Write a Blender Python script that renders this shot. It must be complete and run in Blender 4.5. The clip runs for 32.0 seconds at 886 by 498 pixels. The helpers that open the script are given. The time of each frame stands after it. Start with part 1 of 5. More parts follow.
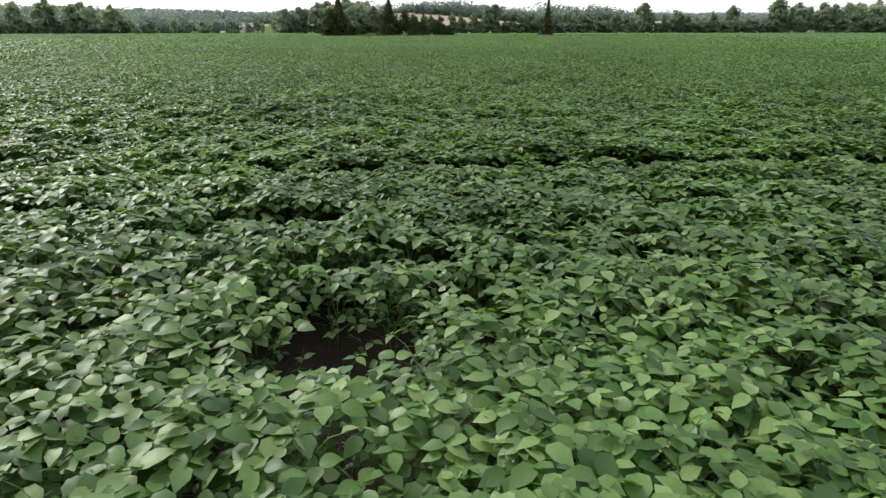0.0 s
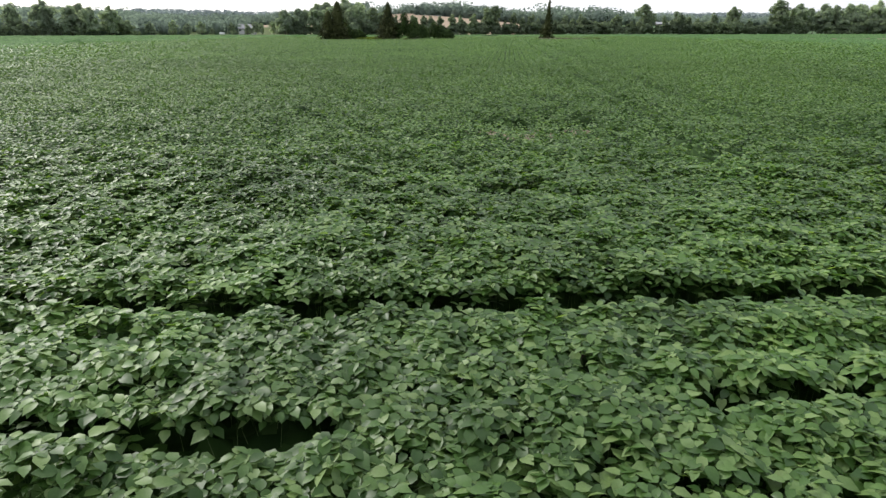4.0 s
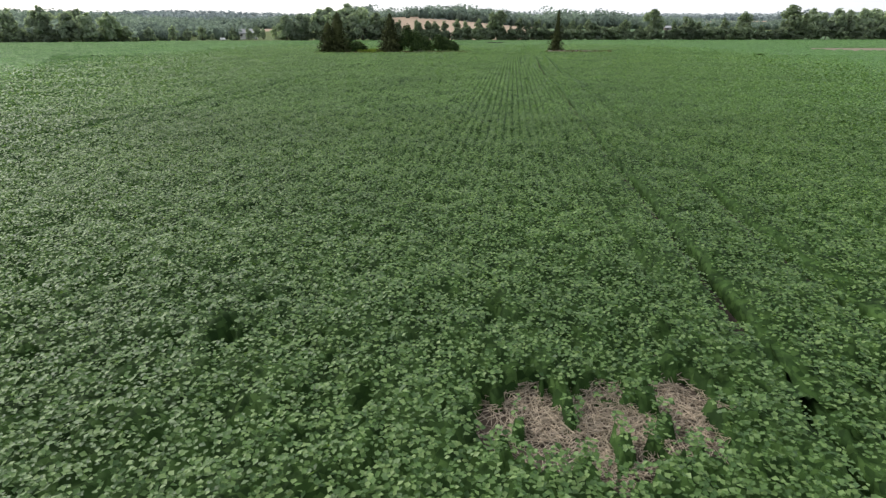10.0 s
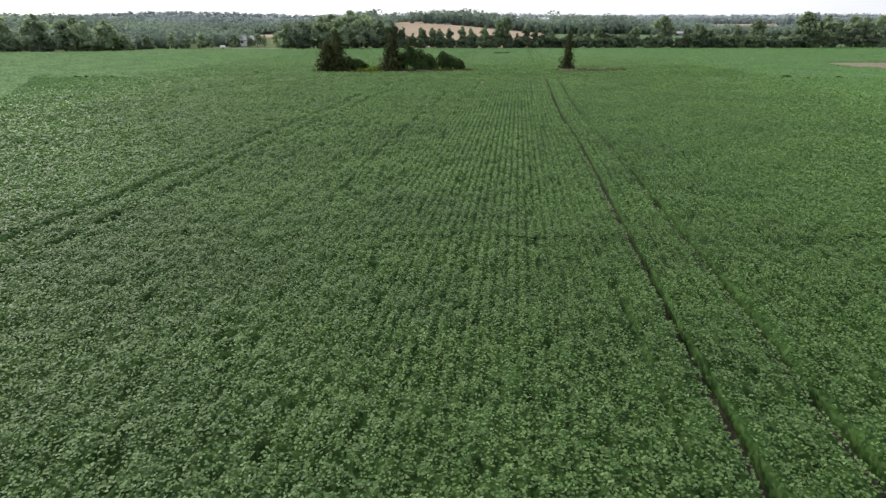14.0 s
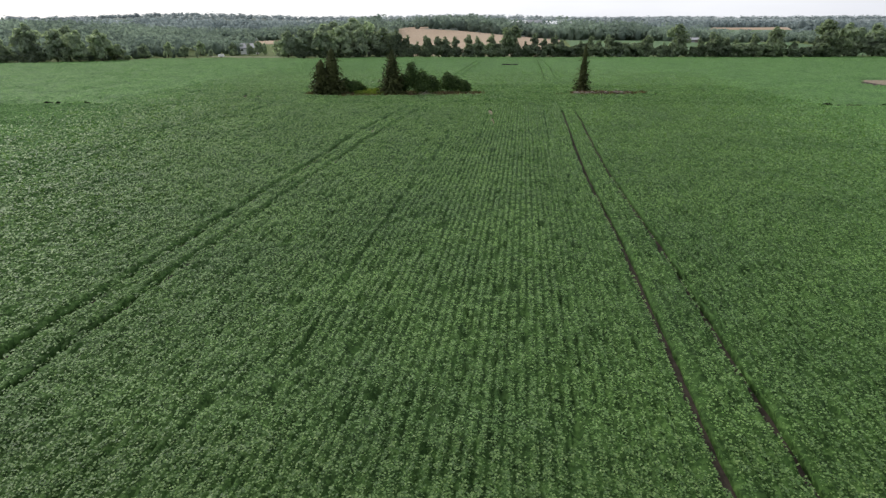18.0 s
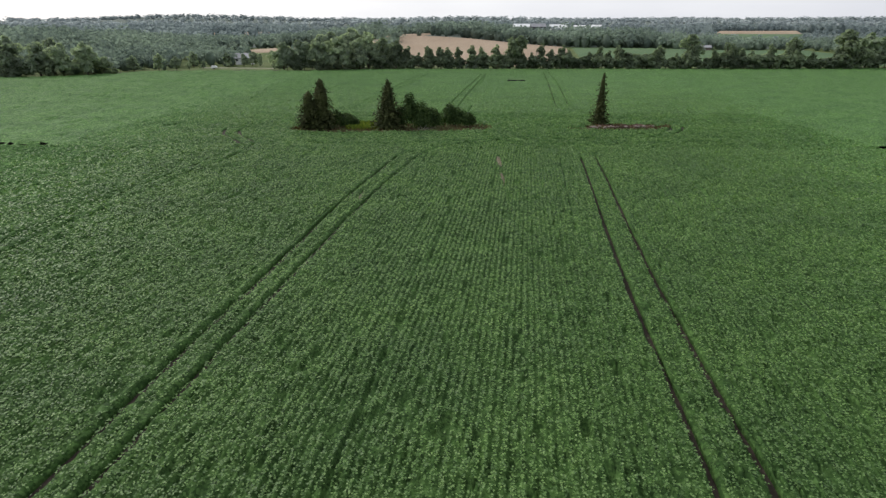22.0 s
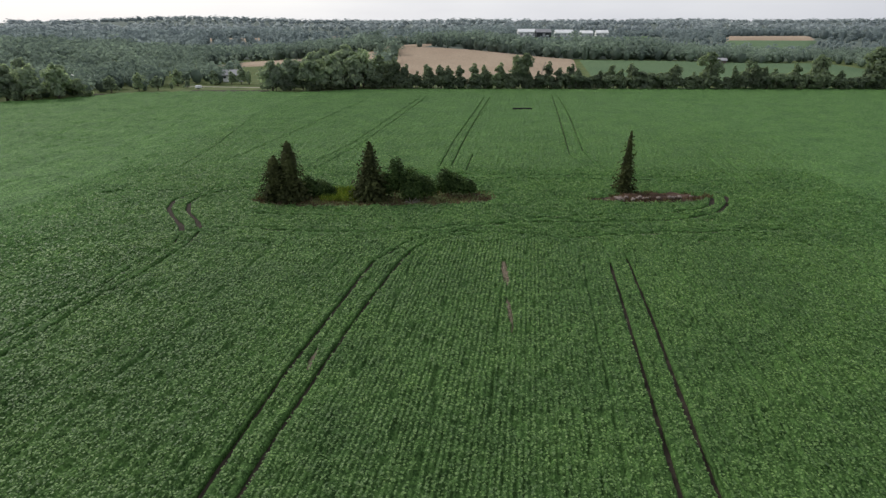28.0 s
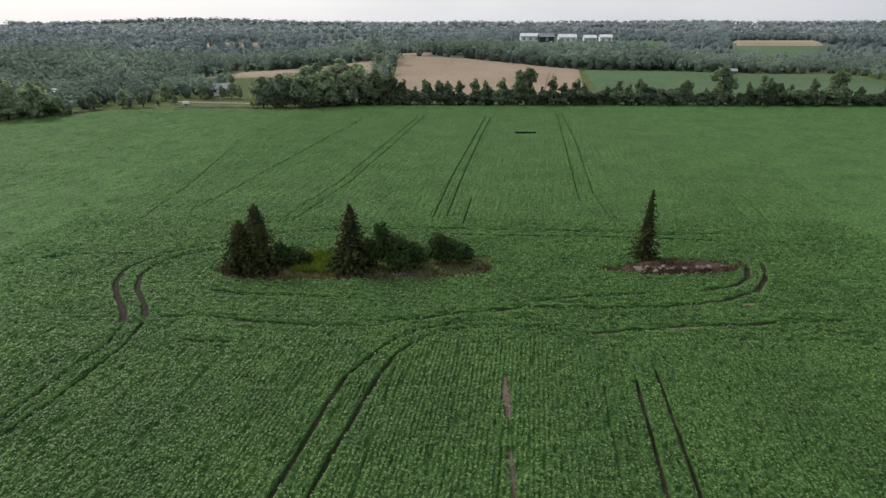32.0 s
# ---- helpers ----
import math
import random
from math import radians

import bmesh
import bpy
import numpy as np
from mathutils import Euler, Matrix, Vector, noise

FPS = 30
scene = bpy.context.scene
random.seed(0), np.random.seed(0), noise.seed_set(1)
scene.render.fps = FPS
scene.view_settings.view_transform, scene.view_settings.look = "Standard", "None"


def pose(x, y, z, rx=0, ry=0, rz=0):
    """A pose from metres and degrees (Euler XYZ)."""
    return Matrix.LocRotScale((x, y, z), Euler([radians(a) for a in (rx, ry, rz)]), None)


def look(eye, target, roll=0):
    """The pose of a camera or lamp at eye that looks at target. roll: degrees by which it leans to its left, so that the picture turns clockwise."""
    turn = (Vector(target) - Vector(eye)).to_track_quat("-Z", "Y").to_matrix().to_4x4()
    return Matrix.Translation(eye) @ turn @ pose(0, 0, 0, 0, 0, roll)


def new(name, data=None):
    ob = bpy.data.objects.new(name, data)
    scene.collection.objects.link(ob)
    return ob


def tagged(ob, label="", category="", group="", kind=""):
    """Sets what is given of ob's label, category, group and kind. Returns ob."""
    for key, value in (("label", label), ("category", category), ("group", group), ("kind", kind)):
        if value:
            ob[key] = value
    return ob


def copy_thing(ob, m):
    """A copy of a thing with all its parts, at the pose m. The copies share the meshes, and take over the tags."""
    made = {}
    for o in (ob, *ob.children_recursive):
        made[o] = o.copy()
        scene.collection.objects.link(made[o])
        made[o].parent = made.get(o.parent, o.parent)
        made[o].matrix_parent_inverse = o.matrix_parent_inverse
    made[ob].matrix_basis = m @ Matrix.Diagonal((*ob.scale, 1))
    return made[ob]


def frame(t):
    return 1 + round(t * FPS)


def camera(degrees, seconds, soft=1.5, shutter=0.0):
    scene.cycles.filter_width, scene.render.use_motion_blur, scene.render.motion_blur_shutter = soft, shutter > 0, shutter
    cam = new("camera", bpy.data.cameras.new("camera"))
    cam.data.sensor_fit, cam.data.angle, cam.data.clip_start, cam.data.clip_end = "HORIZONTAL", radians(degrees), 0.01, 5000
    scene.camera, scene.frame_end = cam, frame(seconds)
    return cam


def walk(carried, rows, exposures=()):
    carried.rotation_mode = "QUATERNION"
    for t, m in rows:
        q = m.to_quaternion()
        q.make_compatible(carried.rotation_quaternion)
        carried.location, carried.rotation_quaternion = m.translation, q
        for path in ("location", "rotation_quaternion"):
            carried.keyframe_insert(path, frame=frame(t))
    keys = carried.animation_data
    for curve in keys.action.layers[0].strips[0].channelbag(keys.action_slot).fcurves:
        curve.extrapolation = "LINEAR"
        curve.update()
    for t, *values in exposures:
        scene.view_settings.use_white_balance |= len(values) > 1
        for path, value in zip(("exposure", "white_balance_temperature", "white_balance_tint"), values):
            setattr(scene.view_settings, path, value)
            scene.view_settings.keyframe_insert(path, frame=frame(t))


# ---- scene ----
cam = camera(72.0, 32.0, soft=1.4)
# seconds, x, y, z, yaw, pitch, roll
PATH = [
    (0, 0, 0, 1.71, -0.002, -19.717, 0.042),
    (0.5, 0.002, 0.013, 1.78, 0.011, -19.718, 0.043),
    (1, 0.006, 0.046, 1.858, 0.02, -19.719, 0.044),
    (1.5, 0.009, 0.127, 1.948, 0.022, -19.719, 0.044),
    (2, 0.009, 0.271, 2.041, 0.016, -19.72, 0.045),
    (2.5, 0.006, 0.475, 2.137, 0.005, -19.721, 0.044),
    (3, 0.009, 0.724, 2.233, -0.004, -19.722, 0.044),
    (3.5, 0.018, 1.012, 2.337, -0.01, -19.723, 0.044),
    (5.5, 0.067, 3.056, 2.821, 0.054, -19.732, 0.047),
    (6, 0.069, 3.568, 2.996, 0.095, -19.734, 0.048),
    (7, 0.073, 4.645, 3.38, 0.186, -19.738, 0.05),
    (8, 0.066, 5.831, 3.817, 0.267, -19.739, 0.051),
    (9, 0.05, 7.175, 4.334, 0.329, -19.735, 0.048),
    (10, 0.027, 8.742, 4.985, 0.387, -19.731, 0.044),
    (11, 0.004, 10.534, 5.802, 0.467, -19.728, 0.04),
    (12, 0.012, 12.539, 6.653, 0.582, -19.726, 0.036),
    (13, 0.012, 14.949, 7.496, 0.707, -19.723, 0.029),
    (14, 0.016, 17.815, 8.392, 0.832, -19.717, 0.023),
    (15, 0.02, 21.008, 9.361, 0.977, -19.71, 0.02),
    (15.5, 0.024, 22.624, 9.849, 1.052, -19.704, 0.019),
    (17.5, 0.186, 28.101, 11.295, 1.328, -19.68, 0.015),
    (18, 0.147, 29.728, 11.857, 1.386, -19.674, 0.015),
    (19, 0.079, 33.179, 13.019, 1.486, -19.666, 0.016),
    (20, 0.046, 36.849, 14.143, 1.559, -19.67, 0.018),
    (21, -0.016, 40.557, 15.25, 1.604, -19.68, 0.021),
    (22, -0.048, 44.23, 16.418, 1.63, -19.694, 0.025),
    (23, -0.009, 47.946, 17.618, 1.661, -19.709, 0.031),
    (24, 0.06, 51.76, 18.801, 1.696, -19.72, 0.036),
    (25, 0.143, 55.604, 19.971, 1.731, -19.726, 0.039),
    (25.5, 0.197, 57.506, 20.569, 1.755, -19.727, 0.04),
    (27.5, 0.639, 64.547, 22.793, 1.911, -19.726, 0.038),
    (28, 0.752, 66.321, 23.369, 1.957, -19.727, 0.037),
    (29, 0.996, 69.917, 24.571, 2.037, -19.73, 0.036),
    (30, 1.231, 73.591, 25.869, 2.099, -19.732, 0.035),
    (31, 1.414, 77.287, 27.202, 2.136, -19.733, 0.032),
    (32, 1.496, 80.965, 28.523, 2.171, -19.735, 0.029)]
walk(cam, [(r[0], pose(r[1], r[2], r[3], 90 + r[5], r[6], r[4])) for r in PATH],
     exposures=[(0, 0.56), (9, 0.56), (19, 0.28), (32, -0.08)])

# ---- light ----
SUN_AZ, SUN_EL = radians(-50), radians(37)   # from the left and a little ahead, behind thin cloud
world = bpy.data.worlds.new("sky")
scene.world = world
world.use_nodes = True
wn, wl = world.node_tree.nodes, world.node_tree.links
wn.clear()
sky = wn.new("ShaderNodeTexSky")
sky.sky_type, sky.sun_disc = "NISHITA", False
sky.sun_elevation, sky.sun_rotation = SUN_EL, SUN_AZ
sky.air_density, sky.dust_density = 1.0, 3.0
cloud_at = wn.new("ShaderNodeTexCoord")
cloud_map = wn.new("ShaderNodeMapping")
cloud_map.inputs["Scale"].default_value = (2.0, 2.0, 9.0)
cloud = wn.new("ShaderNodeTexNoise")
cloud.inputs["Scale"].default_value, cloud.inputs["Detail"].default_value = 1.6, 5.0
cloud_ramp = wn.new("ShaderNodeValToRGB")
cloud_ramp.color_ramp.elements[0].position, cloud_ramp.color_ramp.elements[0].color = 0.3, (0.86, 0.87, 0.90, 1)
cloud_ramp.color_ramp.elements[1].position, cloud_ramp.color_ramp.elements[1].color = 0.7, (1.05, 1.05, 1.04, 1)
# the cloud is brightest round the hidden sun
sun_side = wn.new("ShaderNodeVectorMath")
sun_side.operation = "DOT_PRODUCT"
sun_side.inputs[1].default_value = (math.sin(SUN_AZ) * math.cos(SUN_EL), math.cos(SUN_AZ) * math.cos(SUN_EL), math.sin(SUN_EL))
sun_ramp = wn.new("ShaderNodeValToRGB")
sun_ramp.color_ramp.elements[0].position, sun_ramp.color_ramp.elements[0].color = 0.0, (5.3, 5.45, 6.0, 1)
sun_ramp.color_ramp.elements[1].position, sun_ramp.color_ramp.elements[1].color = 0.95, (8.5, 8.6, 8.8, 1)
cloud_mix = wn.new("ShaderNodeMixRGB")
cloud_mix.blend_type = "MULTIPLY"
cloud_mix.inputs[0].default_value = 1.0
wl.new(cloud_at.outputs["Generated"], sun_side.inputs[0])
wl.new(sun_side.outputs["Value"], sun_ramp.inputs[0])
wl.new(cloud_ramp.outputs[0], cloud_mix.inputs[1])
wl.new(sun_ramp.outputs[0], cloud_mix.inputs[2])
overcast = wn.new("ShaderNodeMixRGB")
overcast.inputs[0].default_value = 0.82
bg, wout = wn.new("ShaderNodeBackground"), wn.new("ShaderNodeOutputWorld")
bg.inputs["Strength"].default_value = 0.135
wl.new(cloud_at.outputs["Generated"], cloud_map.inputs[0])
wl.new(cloud_map.outputs[0], cloud.inputs["Vector"])
wl.new(cloud.outputs["Fac"], cloud_ramp.inputs[0])
wl.new(sky.outputs[0], overcast.inputs[1])
wl.new(cloud_mix.outputs[0], overcast.inputs[2])
wl.new(overcast.outputs[0], bg.inputs["Color"])
wl.new(bg.outputs[0], wout.inputs[0])
sun = new("sun", bpy.data.lights.new("sun", "SUN"))
sun.data.energy, sun.data.angle, sun.data.color = 2.0, radians(9), (1.0, 0.97, 0.92)
sun_way = Vector((math.sin(SUN_AZ) * math.cos(SUN_EL), math.cos(SUN_AZ) * math.cos(SUN_EL), math.sin(SUN_EL)))
sun.matrix_world = look(sun_way * 200, (0, 0, 0))

# ---- materials ----


def ramp(nt, fac, stops):
    r = nt.nodes.new("ShaderNodeValToRGB")
    e = r.color_ramp.elements
    while len(e) < len(stops):
        e.new(0.5)
    for i, (p, c) in enumerate(stops):
        e[i].position, e[i].color = p, (*c, 1)
    nt.links.new(fac, r.inputs[0])
    return r.outputs[0]


def noise_node(nt, scale, detail=4.0, vec=None, rough=0.55):
    n = nt.nodes.new("ShaderNodeTexNoise")
    n.inputs["Scale"].default_value, n.inputs["Detail"].default_value, n.inputs["Roughness"].default_value = scale, detail, rough
    if vec is not None:
        nt.links.new(vec, n.inputs["Vector"])
    return n.outputs["Fac"]


def mixed(nt, kind, fac, a, b):
    m = nt.nodes.new("ShaderNodeMixRGB")
    m.blend_type = kind
    for i, v in ((0, fac), (1, a), (2, b)):
        if hasattr(v, "links"):
            nt.links.new(v, m.inputs[i])
        else:
            m.inputs[i].default_value = v if i == 0 else (*v, 1)
    return m.outputs[0]


def start(name, rough=0.8, spec=0.3):
    m = bpy.data.materials.new(name)
    m.use_nodes = True
    nt = m.node_tree
    b = nt.nodes["Principled BSDF"]
    b.inputs["Roughness"].default_value = rough
    b.inputs["Specular IOR Level"].default_value = spec
    geo = nt.nodes.new("ShaderNodeNewGeometry")
    return m, nt, b, geo


def bump(nt, b, height, strength, distance=0.02):
    n = nt.nodes.new("ShaderNodeBump")
    n.inputs["Strength"].default_value, n.inputs["Distance"].default_value = strength, distance
    nt.links.new(height, n.inputs["Height"])
    nt.links.new(n.outputs[0], b.inputs["Normal"])


def leaf_material(name, dark, mid, light, patch_scale, translucent=0.3, rough=0.5, spec=0.4, object_random=False, fine=60.0, patch=(0.75, 1.25), through_tint=(1.5, 1.6, 0.6)):
    """Leaves: each one differs, broad patches differ too, and some light comes through."""
    m, nt, b, geo = start(name, rough, spec)
    rnd = geo.outputs["Random Per Island"]
    if object_random:
        info = nt.nodes.new("ShaderNodeObjectInfo")
        add = nt.nodes.new("ShaderNodeMath")
        add.operation = "ADD"
        nt.links.new(rnd, add.inputs[0])
        nt.links.new(info.outputs["Random"], add.inputs[1])
        frac = nt.nodes.new("ShaderNodeMath")
        frac.operation = "FRACT"
        nt.links.new(add.outputs[0], frac.inputs[0])
        rnd = frac.outputs[0]
    col = ramp(nt, rnd, [(0.0, dark), (0.55, mid), (1.0, light)])
    big = ramp(nt, noise_node(nt, patch_scale, 4, geo.outputs["Position"]), [(0.35, (patch[0] * 0.97, patch[0], patch[0])), (0.65, (patch[1], patch[1], patch[1] * 0.94))])
    col = mixed(nt, "MULTIPLY", 1.0, col, big)
    vein = ramp(nt, noise_node(nt, fine, 3, geo.outputs["Position"]), [(0.3, (0.85, 0.86, 0.85)), (0.7, (1.1, 1.1, 1.1))])
    col = mixed(nt, "MULTIPLY", 0.7, col, vein)
    nt.links.new(col, b.inputs["Base Color"])
    if translucent:
        tr = nt.nodes.new("ShaderNodeBsdfTranslucent")
        nt.links.new(mixed(nt, "MULTIPLY", 1.0, col, through_tint), tr.inputs["Color"])
        mx = nt.nodes.new("ShaderNodeMixShader")
        mx.inputs[0].default_value = translucent
        nt.links.new(b.outputs[0], mx.inputs[1])
        nt.links.new(tr.outputs[0], mx.inputs[2])
        nt.links.new(mx.outputs[0], nt.nodes["Material Output"].inputs[0])
    return m


def earth_material(name, stops, scale, fine, rough=0.95, strength=0.6, distance=0.03):
    m, nt, b, geo = start(name, rough, 0.15)
    a = ramp(nt, noise_node(nt, scale, 5, geo.outputs["Position"]), stops)
    g = noise_node(nt, fine, 6, geo.outputs["Position"], 0.7)
    col = mixed(nt, "MULTIPLY", 0.8, a, ramp(nt, g, [(0.25, (0.6, 0.6, 0.6)), (0.75, (1.35, 1.33, 1.3))]))
    nt.links.new(col, b.inputs["Base Color"])
    bump(nt, b, g, strength, distance)
    return m


def plain_material(name, colour, rough=0.6, metal=0.0, scale=3.0, vary=0.25, fine=40.0):
    m, nt, b, geo = start(name, rough)
    b.inputs["Metallic"].default_value = metal
    n1 = noise_node(nt, scale, 5, geo.outputs["Position"])
    col = mixed(nt, "MULTIPLY", 1.0, colour, ramp(nt, n1, [(0.3, (1 - vary,) * 3), (0.7, (1 + vary * 0.4,) * 3)]))
    nt.links.new(col, b.inputs["Base Color"])
    bump(nt, b, noise_node(nt, fine, 4, geo.outputs["Position"]), 0.25, 0.01)
    return m


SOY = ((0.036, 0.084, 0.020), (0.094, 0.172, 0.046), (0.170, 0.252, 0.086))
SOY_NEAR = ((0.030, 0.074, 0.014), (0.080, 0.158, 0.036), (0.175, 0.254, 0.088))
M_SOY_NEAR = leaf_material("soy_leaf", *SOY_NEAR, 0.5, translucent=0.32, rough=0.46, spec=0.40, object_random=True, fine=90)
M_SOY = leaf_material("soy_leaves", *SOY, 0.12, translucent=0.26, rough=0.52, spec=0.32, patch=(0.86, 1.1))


def canopy_material():
    """Lower soybean leaves: cells of leaf size, each its own green, in uneven clumps; shade near and haze far are
    painted in.
    """
    m, nt, b, geo = start("soy_sheet_shade_and_haze", 0.75, 0.06)
    cell = nt.nodes.new("ShaderNodeTexVoronoi")
    cell.inputs["Scale"].default_value = 8.5
    nt.links.new(geo.outputs["Position"], cell.inputs["Vector"])
    split = nt.nodes.new("ShaderNodeSeparateColor")
    nt.links.new(cell.outputs["Color"], split.inputs[0])
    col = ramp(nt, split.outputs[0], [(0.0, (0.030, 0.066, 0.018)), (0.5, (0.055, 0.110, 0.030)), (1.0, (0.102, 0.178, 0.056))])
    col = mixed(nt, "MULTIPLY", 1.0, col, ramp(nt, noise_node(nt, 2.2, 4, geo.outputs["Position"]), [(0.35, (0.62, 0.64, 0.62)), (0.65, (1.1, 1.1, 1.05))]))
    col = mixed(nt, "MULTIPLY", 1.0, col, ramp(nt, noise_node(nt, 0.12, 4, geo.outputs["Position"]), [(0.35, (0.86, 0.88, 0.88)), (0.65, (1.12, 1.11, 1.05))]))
    # away from the flight no single leaves lie on the sheet: there it stands for the crop's top
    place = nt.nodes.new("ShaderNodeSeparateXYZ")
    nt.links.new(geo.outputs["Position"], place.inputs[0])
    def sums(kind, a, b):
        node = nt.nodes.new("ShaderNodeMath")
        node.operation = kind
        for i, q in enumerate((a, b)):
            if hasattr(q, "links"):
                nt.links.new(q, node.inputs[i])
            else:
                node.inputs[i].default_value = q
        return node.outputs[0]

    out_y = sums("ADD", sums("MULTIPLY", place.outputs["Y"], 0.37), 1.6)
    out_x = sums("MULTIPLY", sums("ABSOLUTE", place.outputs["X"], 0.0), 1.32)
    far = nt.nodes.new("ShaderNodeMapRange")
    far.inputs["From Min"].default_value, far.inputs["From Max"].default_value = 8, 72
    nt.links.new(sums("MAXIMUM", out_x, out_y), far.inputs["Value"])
    # near: colour darkened for the shade among the upper leaves
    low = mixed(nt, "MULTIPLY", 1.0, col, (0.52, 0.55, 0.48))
    # far: colour lightened and blued for the lit crop top and haze
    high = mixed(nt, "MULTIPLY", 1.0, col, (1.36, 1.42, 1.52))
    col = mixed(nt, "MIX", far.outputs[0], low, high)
    nt.links.new(col, b.inputs["Base Color"])
    bump(nt, b, split.outputs[1], 0.8, 0.10)
    return m


M_CANOPY = canopy_material()
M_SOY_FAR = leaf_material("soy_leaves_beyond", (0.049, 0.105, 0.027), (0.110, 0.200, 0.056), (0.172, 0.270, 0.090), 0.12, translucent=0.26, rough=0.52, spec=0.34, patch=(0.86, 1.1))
M_STEM = plain_material("soy_stem", (0.09, 0.14, 0.04), 0.6, scale=20, fine=120)
M_SOIL = earth_material("soil", [(0.3, (0.026, 0.021, 0.016)), (0.7, (0.052, 0.042, 0.032))], 1.2, 25)
M_STRAW = plain_material("straw", (0.42, 0.35, 0.26), 0.7, scale=8, vary=0.4)
M_PALE_SOIL = earth_material("dry_soil", [(0.3, (0.13, 0.105, 0.078)), (0.7, (0.24, 0.195, 0.145))], 0.8, 14)
M_STRAW_SOIL = earth_material("straw_strewn_soil", [(0.3, (0.060, 0.048, 0.038)), (0.7, (0.135, 0.106, 0.084))], 1.6, 18)
M_RED_EARTH = earth_material("reddish_earth", [(0.3, (0.040, 0.024, 0.018)), (0.7, (0.10, 0.064, 0.046))], 0.7, 6, distance=0.15)
M_FOREST_FLOOR = earth_material("forest_floor", [(0.3, (0.080, 0.104, 0.090)), (0.7, (0.120, 0.146, 0.122))], 0.02, 0.4, distance=0.5)
M_ROUGH_GRASS = earth_material("rough_grass", [(0.3, (0.05, 0.085, 0.025)), (0.7, (0.12, 0.14, 0.05))], 0.15, 3, distance=0.2)
M_WHEAT = earth_material("ripe_wheat", [(0.3, (0.28, 0.212, 0.150)), (0.7, (0.345, 0.272, 0.198))], 0.03, 0.9, distance=0.1)
M_GREEN_FIELD = earth_material("green_crop", [(0.3, (0.070, 0.120, 0.058)), (0.7, (0.095, 0.150, 0.072))], 0.02, 0.7, distance=0.1)
M_SPRUCE = leaf_material("spruce_needles", (0.027, 0.034, 0.014), (0.041, 0.048, 0.019), (0.062, 0.072, 0.027), 0.6, translucent=0.1, rough=0.8, spec=0.05, fine=8)
M_BUSH = leaf_material("shrub_leaves", (0.024, 0.044, 0.013), (0.038, 0.067, 0.020), (0.072, 0.108, 0.032), 0.5, translucent=0.2, rough=0.7, spec=0.1, fine=8)
# trees at the field end: green lightened and greyed to carry the haze
M_TREE_HAZE = leaf_material("hazed_tree_leaves", (0.235, 0.285, 0.215), (0.30, 0.358, 0.265), (0.37, 0.43, 0.305), 0.05, translucent=0.55, rough=0.7, spec=0.1, fine=3, object_random=True, through_tint=(1.15, 1.2, 0.85))
# woods grow paler and bluer with distance: haze put into the leaf colour
M_WOOD_FAR_HAZE = leaf_material("hazed_woodland_leaves", (0.185, 0.232, 0.200), (0.215, 0.265, 0.228), (0.258, 0.312, 0.258), 0.03, translucent=0.5, rough=0.85, spec=0.0, fine=0.4, patch=(0.74, 1.24), through_tint=(1.0, 1.05, 0.95))
M_WOOD_BEYOND_HAZE = leaf_material("hazed_farther_woodland_leaves", (0.225, 0.268, 0.275), (0.245, 0.290, 0.295), (0.270, 0.318, 0.318), 0.012, translucent=0.55, rough=0.85, spec=0.0, fine=0.3, patch=(0.80, 1.2), through_tint=(1.0, 1.0, 1.0))
M_WOOD_HILL_HAZE = leaf_material("hazed_hill_woodland_leaves", (0.36, 0.40, 0.42), (0.375, 0.415, 0.435), (0.39, 0.43, 0.445), 0.004, translucent=0.62, rough=0.85, spec=0.0, fine=0.2, patch=(0.82, 1.12), through_tint=(1.0, 1.0, 1.0))
# hedge green also lightened in its base colour for haze
M_HEDGE_HAZE = leaf_material("hazed_hedge_leaves", (0.145, 0.182, 0.128), (0.190, 0.235, 0.162), (0.245, 0.295, 0.190), 0.05, translucent=0.55, rough=0.75, spec=0.08, fine=3, object_random=True, through_tint=(1.15, 1.2, 0.85))
M_BARK = plain_material("bark", (0.10, 0.08, 0.065), 0.9, scale=6, vary=0.5, fine=30)
M_DEAD = plain_material("dead_wood", (0.20, 0.175, 0.15), 0.85, scale=5, vary=0.4)
M_RUST_GRASS = leaf_material("dry_sedge", (0.055, 0.034, 0.022), (0.095, 0.062, 0.040), (0.17, 0.125, 0.075), 0.35, translucent=0.15, rough=0.8, spec=0.1, fine=10)
M_PALE_GRASS = leaf_material("bleached_grass", (0.11, 0.085, 0.062), (0.17, 0.13, 0.098), (0.25, 0.195, 0.145), 0.35, translucent=0.15, rough=0.8, spec=0.1, fine=10)
M_WEED = leaf_material("goldenrod", (0.07, 0.12, 0.02), (0.13, 0.19, 0.03), (0.24, 0.27, 0.04), 0.4, translucent=0.2, rough=0.7, spec=0.15, fine=10)
M_WHITE = plain_material("white_painted_metal", (0.78, 0.78, 0.77), 0.5, scale=0.2, vary=0.12)
M_ROOF = plain_material("grey_roof", (0.30, 0.30, 0.31), 0.6, scale=0.3)
M_DARK = plain_material("dark_glass", (0.03, 0.035, 0.04), 0.15, scale=2)
M_RUBBER = plain_material("rubber", (0.02, 0.02, 0.02), 0.8)
M_STONE = plain_material("fieldstone", (0.21, 0.17, 0.145), 0.9, scale=2, vary=0.35, fine=12)
M_GRAVEL = earth_material("gravel", [(0.3, (0.25, 0.23, 0.20)), (0.7, (0.36, 0.33, 0.29))], 0.4, 9)

# ---- mesh helpers ----
RNG = np.random.default_rng(7)


